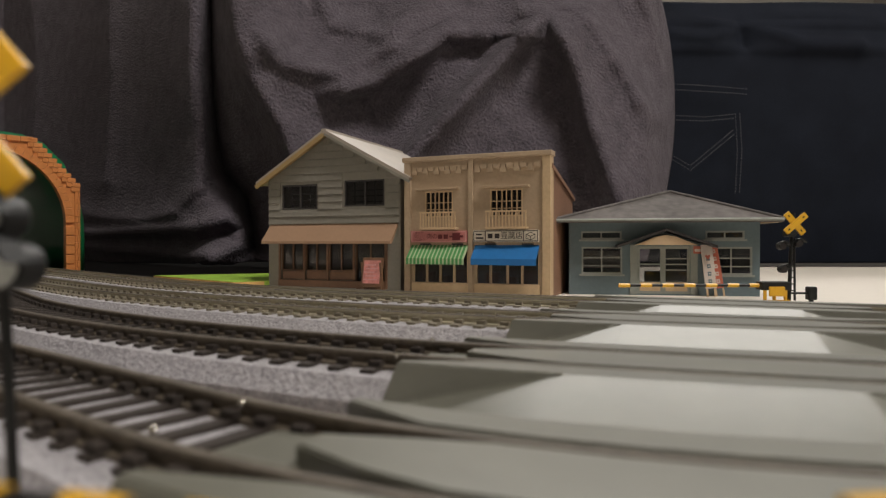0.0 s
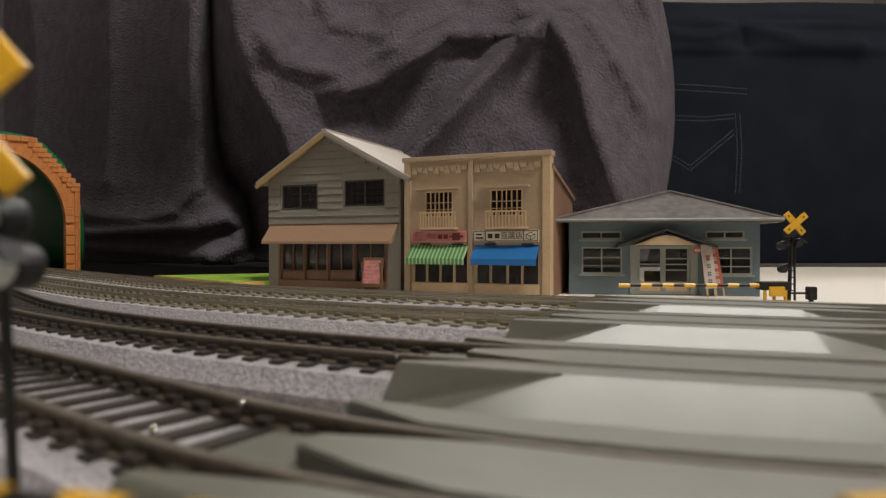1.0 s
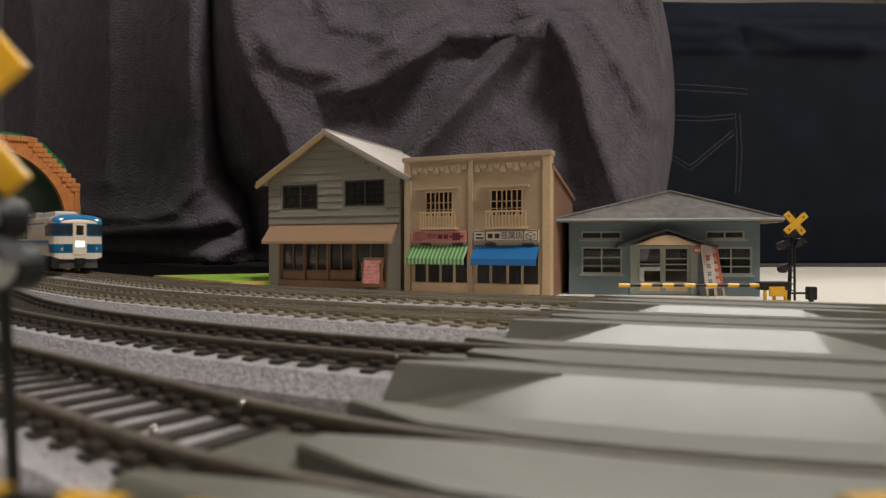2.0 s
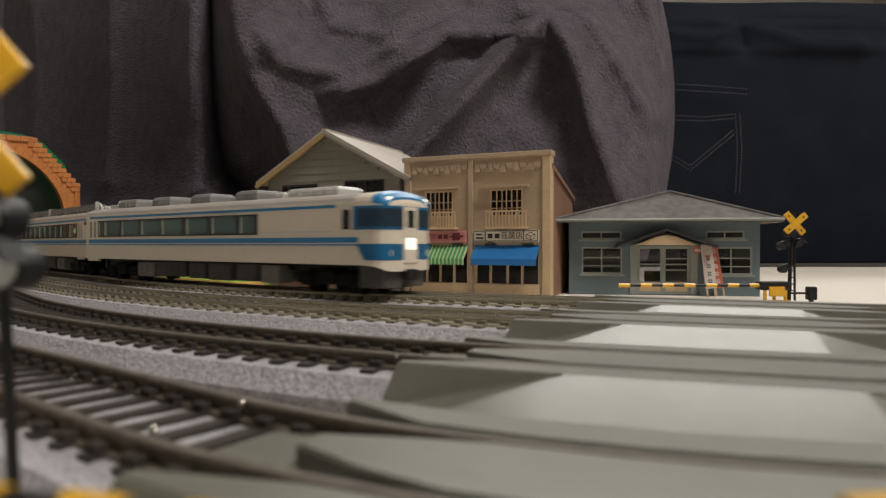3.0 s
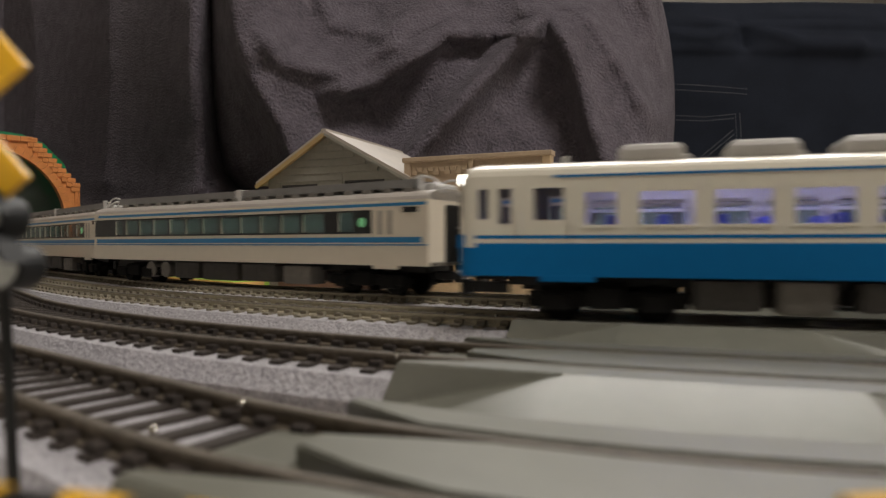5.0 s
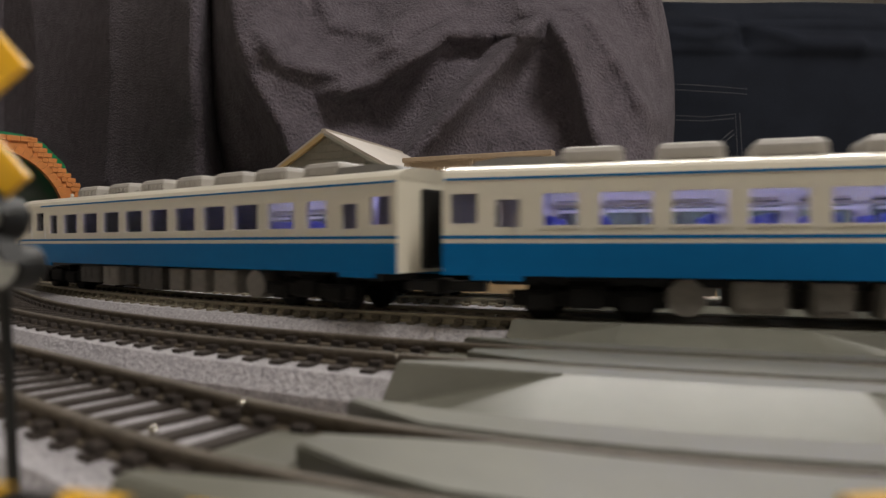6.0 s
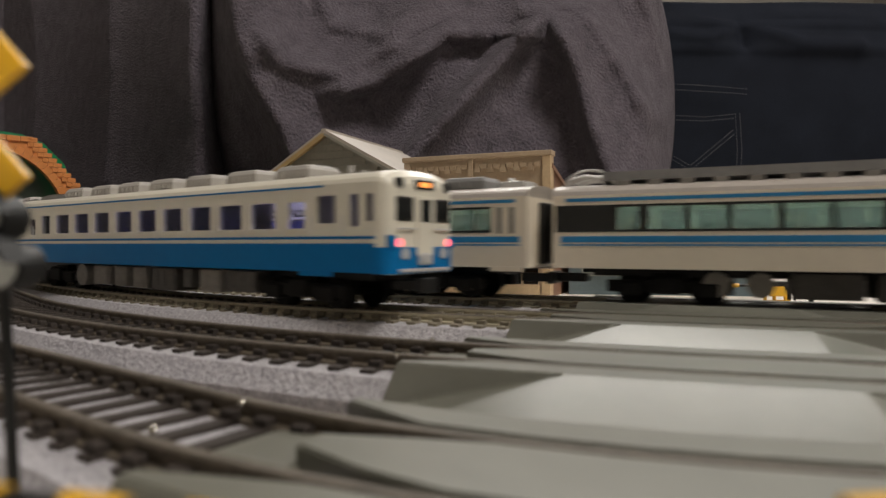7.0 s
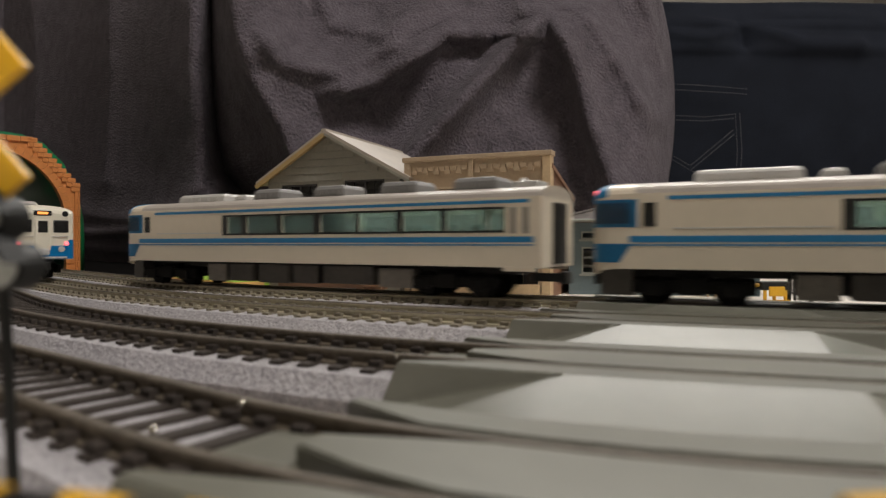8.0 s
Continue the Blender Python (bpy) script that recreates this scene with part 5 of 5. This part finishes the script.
    part("border", pierced(B(), 27.8, 51.8, 21.1, 25.0, -1.06, -0.9, [(28.1, 32.2, 21.4, 24.7), (32.5, 46.4, 21.4, 24.7), (46.7, 51.5, 21.4, 24.7)]), M_INK, s)
    glyph(s, "豆腐店", mm(42.2, -1.03, 23.0) @ FRONT, 2.75, M_INK)
    for x in (34.2, 36.8):
        part("lettering_bar", box(B(), x - 0.85, x + 0.85, -1.09, -1.0, 22.2, 23.9), M_INK, s)
    for k in range(2):
        part("print_bar", box(B(), 28.7, 31.6 - 0.6 * k, -1.12, -1.0, 22.0 + 1.3 * k, 22.6 + 1.3 * k), M_INK, s)
    bm = B()
    P = [(47.5, 22.2), (49.1, 21.6), (50.7, 22.4), (50.7, 23.6), (49.1, 24.3), (47.5, 23.5), (49.1, 22.9)]
    for i, j in ((0, 1), (1, 2), (2, 3), (3, 4), (4, 5), (5, 0), (5, 6), (6, 3), (6, 1)):
        cyl(bm, (P[i][0], -1.08, P[i][1]), (P[j][0], -1.08, P[j][1]), 0.12, 5)
    part("block_picture", bm, M_INK, s, "outline of a tofu block")


shop()


def station():
    L = 66.6
    ang = math.degrees(math.atan2(229 - 240, 112.4 - 46.9))
    base = mm(46.9, 240, 0, ang)
    t = thing("station_building", base, "single-storey blue grey station with weathered hipped roof", "model station")
    Z, D = 27.5, 46.0
    wins = [(4.4, 19.0, 20.4, 23.4), (4.6, 19.2, 7.6, 17.6), (48.2, 61.4, 20.4, 23.4), (50.0, 64.0, 7.6, 17.6), (24.5, 43.0, 0.6, 17.8)]
    part("front_wall", pierced(B(), 0, L, 0, Z, 0, 1.5, wins), M_STWALL, t)
    part("side_wall", box(B(), 0, 1.5, 1.5, D, 0, Z), M_STWALL, t)
    part("side_wall", box(B(), L - 1.5, L, 1.5, D, 0, Z), M_STWALL, t)
    part("back_wall", pierced(B(), 1.5, L - 1.5, 0, Z, D - 1.5, D, [(8, 20, 12, 20), (26, 40, 0.6, 18), (48, 60, 12, 20)]), M_STWALL, t)
    part("inner_floor", box(B(), 1.5, L - 1.5, 1.5, D - 1.5, 0.2, 0.6), M_UNDERLIGHT, t)
    # hipped roof with a short ridge running back
    bm = B()
    e, RX = 6.0, L / 2 + 5.6
    pts = [(-e, -e, Z), (L + e, -e, Z), (L + e, D + e, Z), (-e, D + e, Z), (RX, 18, Z + 11.4), (RX, D - 18, Z + 11.4)]
    lo = [bm.verts.new(p) for p in pts]
    for f in ((0, 1, 4), (1, 2, 5, 4), (2, 3, 5), (3, 0, 4, 5), (3, 2, 1, 0)):
        bm.faces.new([lo[i] for i in f])
    part("roof", bm, M_STROOF, t, "weathered grey hipped roof")
    for a, b in (((-e, -e, Z + 0.1), (RX, 18, Z + 11.6)), ((L + e, -e, Z + 0.1), (RX, 18, Z + 11.6)), ((L + e, D + e, Z + 0.1), (RX, D - 18, Z + 11.6)), ((RX, 18, Z + 11.6), (RX, D - 18, Z + 11.6))):
        part("hip_ridge", cyl(B(), a, b, 0.6, 8), M_STROOF, t)
    part("fascia", pierced(B(), -e, L + e, Z - 1.2, Z, -e, -e + 0.6, []), M_STROOF, t)
    part("fascia", box(B(), L + e - 0.6, L + e, -e + 0.6, D + e, Z - 1.2, Z), M_PEACH, t, "pale eave board")
    part("gutter", cyl(B(), (-e, -e - 0.5, Z - 0.2), (L + e, -e - 0.5, Z - 0.2), 0.5, 8), M_STFRAME, t)
    for x0, x1, z0, z1 in wins[:4]:
        tall = z1 - z0 > 5
        window(t, x0, x1, z0, z1, 0.0, (0.5,), (0.3, 0.6) if tall else (), M_STFRAME, 0.5, fw=0.6)
        part("sill", box(B(), x0 - 0.8, x1 + 0.8, -0.6, 0, z0 - 0.7, z0, bev=0.1), M_STFRAME, t)
    # doors under a small gabled porch
    d = window(t, 24.5, 33.6, 0.6, 17.8, 0.2, (), (0.24, 0.62), M_STFRAME, 0.5, "sliding_door", 0.9)
    d = window(t, 33.6, 43.0, 0.6, 17.8, 0.3, (), (0.24, 0.5, 0.62, 0.74), M_STFRAME, 0.5, "sliding_door", 0.9)
    for a, b in ((25.2, 33.0), (34.4, 42.2)):
        part("kick_panel", box(B(), a, b, 0.2, 0.9, 1.2, 4.8), M_PALETAN, t)
    for x in (23.2, 44.3):
        part("door_jamb", box(B(), x - 1.2, x + 1.2, -0.5, 0, 0.4, 18.6, bev=0.1), M_STFRAME, t)
    for sx in (-1, 1):
        c = 33.9
        part("porch_roof", prism(B(), [(c, 24.3), (c + sx * 17.2, 18.2), (c + sx * 17.2, 17.3), (c, 23.3)], "y", -6.0, 0), M_DARKWIN, t, "dark porch roof edge")
    part("porch_gable", prism(B(), [(33.9 - 10.6, 18.3), (33.9 + 10.6, 18.3), (33.9 + 3.4, 21.3), (33.9, 21.9), (33.9 - 3.4, 21.3)], "y", -5.0, -0.2), M_PEACH, t, "peach coloured porch gable")
    # ticket hall seen through the glass
    part("counter", box(B(), 30, 58, 20, 22, 0.6, 8), M_UNDERLIGHT, t)
    part("platform_board", box(B(), 5, 22, 26, 27, 9, 16), M_SIGNWHITE, t)
    nb = thing("notice_board", base, "small red and white notice on the station wall", "notice")
    part("board", box(B(), 44.0, 48.2, -0.6, 0, 15.2, 17.9), M_BANNERR, nb)
    part("paper", box(B(), 44.4, 47.8, -0.75, -0.6, 15.9, 16.9), M_BANNERW, nb)
    # two leaning banners
    for x, mt, ink, lab, lean in ((49.4, M_BANNERW, M_BANNERR, "off-white shop banner with a red heart leaning on the wall", 4), (52.8, M_BANNERR, M_BANNERW, "red shop banner with pale marks leaning on the wall", 7)):
        m = base @ mm(x, -4.5 if lean == 4 else -2.6, 0)
        HW = 1.9 if lean == 4 else 1.6
        b = thing("banner", m, lab, "banner", "station banners")
        r = Matrix.Rotation(math.radians(-9), 4, "X") @ Matrix.Rotation(math.radians(-lean), 4, "Y")
        part("cloth", box(B(), -HW, HW, -0.3, 0.3, 3.0, 18.8, m=r, bev=0.1), mt, b)
        for px in (-1.3, 1.3):
            part("stake", box(B(), px - 0.3, px + 0.3, -0.2, 0.2, 0.0, 4.2, m=r), M_PALETAN, b)
        for k in range(5):
            if lean == 4 and k == 4:
                part("mark", prism(B(), [(0, 13.2), (0.95, 14.5), (0.5, 15.1), (0, 14.6), (-0.5, 15.1), (-0.95, 14.5)], "y", -0.45, -0.3), ink, b, "red heart").matrix_basis = r
            else:
                part("mark", pierced(B(), -0.6, 0.6, 4.8 + 2.7 * k, 6.2 + 2.7 * k, -0.42, -0.3, [(-0.25, 0.35, 5.3 + 2.7 * k, 5.7 + 2.7 * k)]), ink if lean == 7 else M_STWALL, b).matrix_basis = r


station()


# ---- crossing signals ----
M_LENS = mat("dark_signal_lens", (0.05, 0.045, 0.045), 0.15, var=0.1, bump=0)
def crossing_signal(base, label, lamps, arm=4.8, lens=None):
    t = thing("crossing_signal", base, label, "crossing signal", "crossing signals")
    s = 1
    mast = part("mast", cyl(B(), (0, 0, 0), (1.0 * s, 0, 25.5), 0.55, 10), M_BLACK, t, "black mast")
    part("cap", cyl(B(), (1.0 * s, 0, 25.2), (1.05 * s, 0, 26.6), 0.75, 12), M_BLACK, mast)
    part("ladder_rail", cyl(B(), (1.9 * s, 0.2, 0), (1.7 * s, 0.2, 19), 0.35, 8), M_BLACK, t)
    for k in range(8):
        part("rung", cyl(B(), (0.2 * s, 0.1, 3 + 2 * k), (1.9 * s, 0.2, 3 + 2 * k), 0.2, 6), M_BLACK, t)
    for a in (45, -45):
        m = Matrix.Translation((1.2 * s, -0.9 if a > 0 else -1.55, 23.4)) @ Matrix.Rotation(math.radians(a + 4), 4, "Y")
        c = part("cross_arm", box(B(), -arm, arm, -0.3, 0.3, -arm * 0.24, arm * 0.24, m=m, bev=0.15), M_YELLOW, t, "yellow cross arm with black marks")
        for q in (-arm * 0.7, arm * 0.7):
            part("mark", box(B(), q - 0.35, q + 0.35, -0.36, -0.25, -0.18, 0.18, m=m), M_BLACK, c)
    for z, x in lamps:
        lamp = part("lamp_head", cyl(B(), (x * s, -1.4, z), (x * s, 0.6, z), 1.2, 18), M_BLACK, t, "black lamp head")
        part("lens", cyl(B(), (x * s, -1.5, z), (x * s, -1.3, z), 1.0, 18), lens or M_LENS, lamp)
        part("hood", prism(B(), [(x * s - 1.5, z + 0.2), (x * s - 1.0, z + 1.25), (x * s, z + 1.6), (x * s + 1.0, z + 1.25), (x * s + 1.5, z + 0.2), (x * s, z + 1.35)], "y", -3.0, -1.3), M_BLACK, lamp)
        part("bracket", box(B(), min(0, x * s), max(0, x * s), -0.3, 0.3, z - 0.3, z + 0.3), M_BLACK, lamp)
    part("speaker_box", box(B(), -1.6, 1.6, -1.4, 0.8, 19.4, 21.2, bev=0.2), M_BLACK, t)
    return t


def gate(base, label, length, z, n):
    t = thing("crossing_gate", base, label, "crossing gate", "crossing gates")
    for k in range(n):
        x0, x1 = -length * k / n, -length * (k + 1) / n
        part("arm_section", cyl(B(), (x0, 0, z), (x1, 0, z), 0.62 if k % 2 == 0 else 0.42, 10), M_YELLOW if k % 2 == 0 else M_BLACK, t)
    return t


sig = crossing_signal(mm(105.2, 196, 1.5), "black crossing signal with yellow cross beside the station", ((16.6, -2.6), (17.4, 2.4), (9.6, -2.2)), 4.1)
g = gate(mm(96.5, 196, 1.5), "yellow and black gate arm lowered before the station", 43, 4.6, 13)
part("machine", box(B(), -0.5, 8.5, -2.2, 2.2, 3.2, 5.8, bev=0.4), M_BLACK, g, "black gate machine")
for x in (0.2, 3.0, 6.4):
    part("stand", box(B(), x, x + 0.8, -2.0, -1.2, -1.4, 4.6, bev=0.1), M_YELLOW, g, "yellow gate stand")
part("stand_bar", box(B(), 0.2, 7.4, -3.1, -2.6, -0.6, 0.4), M_YELLOW, g)
part("counterweight", box(B(), 14.2, 16.8, -1.2, 1.2, 0.2, 4.2, bev=0.4), M_BLACK, g)
part("weight_post", box(B(), 15.0, 16.0, -0.5, 0.5, -1.4, 0.4), M_BLACK, g)
part("gear_cover", box(B(), 1.4, 6.2, -2.7, -2.2, 1.4, 4.4, bev=0.3), M_YELLOW, g, "yellow gear cover")
part("weight_rod", cyl(B(), (8, 0, 2.2), (14.4, 0, 2.2), 0.35, 8), M_BLACK, g)

# Near lens is painted pale for the light it mirrors; far lens is dark.
near = crossing_signal(mm(-25.1, 32.0, 1.3), "black crossing signal with yellow cross close to the camera", ((16.2, 3.9), (18.6, 3.1), (9.6, -2.2)), 4.8, mat("lens_with_painted_glint", (0.42, 0.44, 0.43), 0.25, var=0.1, bump=0))


def near_gate(x0, x1, y0, y1, z0, z1, label, first):
    """A thin striped arm close to the lens, resting on a post out of view."""
    t = thing("crossing_gate", mm(0, 0, 0), label, "crossing gate", "crossing gates")
    n = max(2, round(abs(x1 - x0) / 1.9))
    for k in range(n):
        a, b = k / n, (k + 1) / n
        P = [(x0 + (x1 - x0) * f, y0 + (y1 - y0) * f, z0 + (z1 - z0) * f) for f in (a, b)]
        part("arm_section", cyl(B(), *P, 0.55 if (k + first) % 2 == 0 else 0.42, 10), M_YELLOW if (k + first) % 2 == 0 else M_BLACK, t)
    part("stand", box(B(), x1 - 0.8, x1 + 0.8, y1 - 0.8, y1 + 0.8, 0.05, z1 + 0.8, bev=0.15), M_BLACK, t, "black gate stand")
    return t


near_gate(-5.6, -20.4, 18.5, 19.6, 10.45, 11.4, "yellow and black gate arm tip close to the camera", 0)
near_gate(11.8, 32.0, 18.8, 20.0, 10.7, 11.2, "yellow and black gate arm on a black stand", 0)
part("ladder_rail", cyl(B(), (2.8, 0.6, 17), (3.6, 0.6, -1.2), 0.3, 8), M_BLACK, near)


# ---- what moves ----
EXPRESS = [(0.0, -640.0), (1.5, -356.0), (1.7, -315.0), (2.0, -255.0), (2.4, -175.0), (2.8, -96.0), (3.5, 3.0), (4.0, 76.8), (4.5, 149.5), (7.0, 526.5), (7.5, 596.0), (8.0, 672.6)]
LOCAL = [(0.0, 904.0), (4.6, 240.5), (5.8, 64.5), (6.5, -31.5), (6.8, -77.0), (7.4, -166.0), (8.0, -269.0)]


def place(table, t):
    for (ta, a), (tb, b) in zip(table, table[1:]):
        if t <= tb:
            return a + (b - a) * (t - ta) / (tb - ta)
    return table[-1][1]


def motions():
    times = [i * 0.1 for i in range(81)]
    for i, car in enumerate(express_cars):
        walk(car, [(t, car_pose("A", place(EXPRESS, t) - ((0.0, 140.5, 282.5, 424.5, 566.5, 709.8)[i]), flip=i >= 4)) for t in times])
    for i, car in enumerate(local_cars):
        walk(car, [(t, car_pose("B", place(LOCAL, t) + (-142.0 if i == 0 else 0), flip=i == 0)) for t in times])


motions()
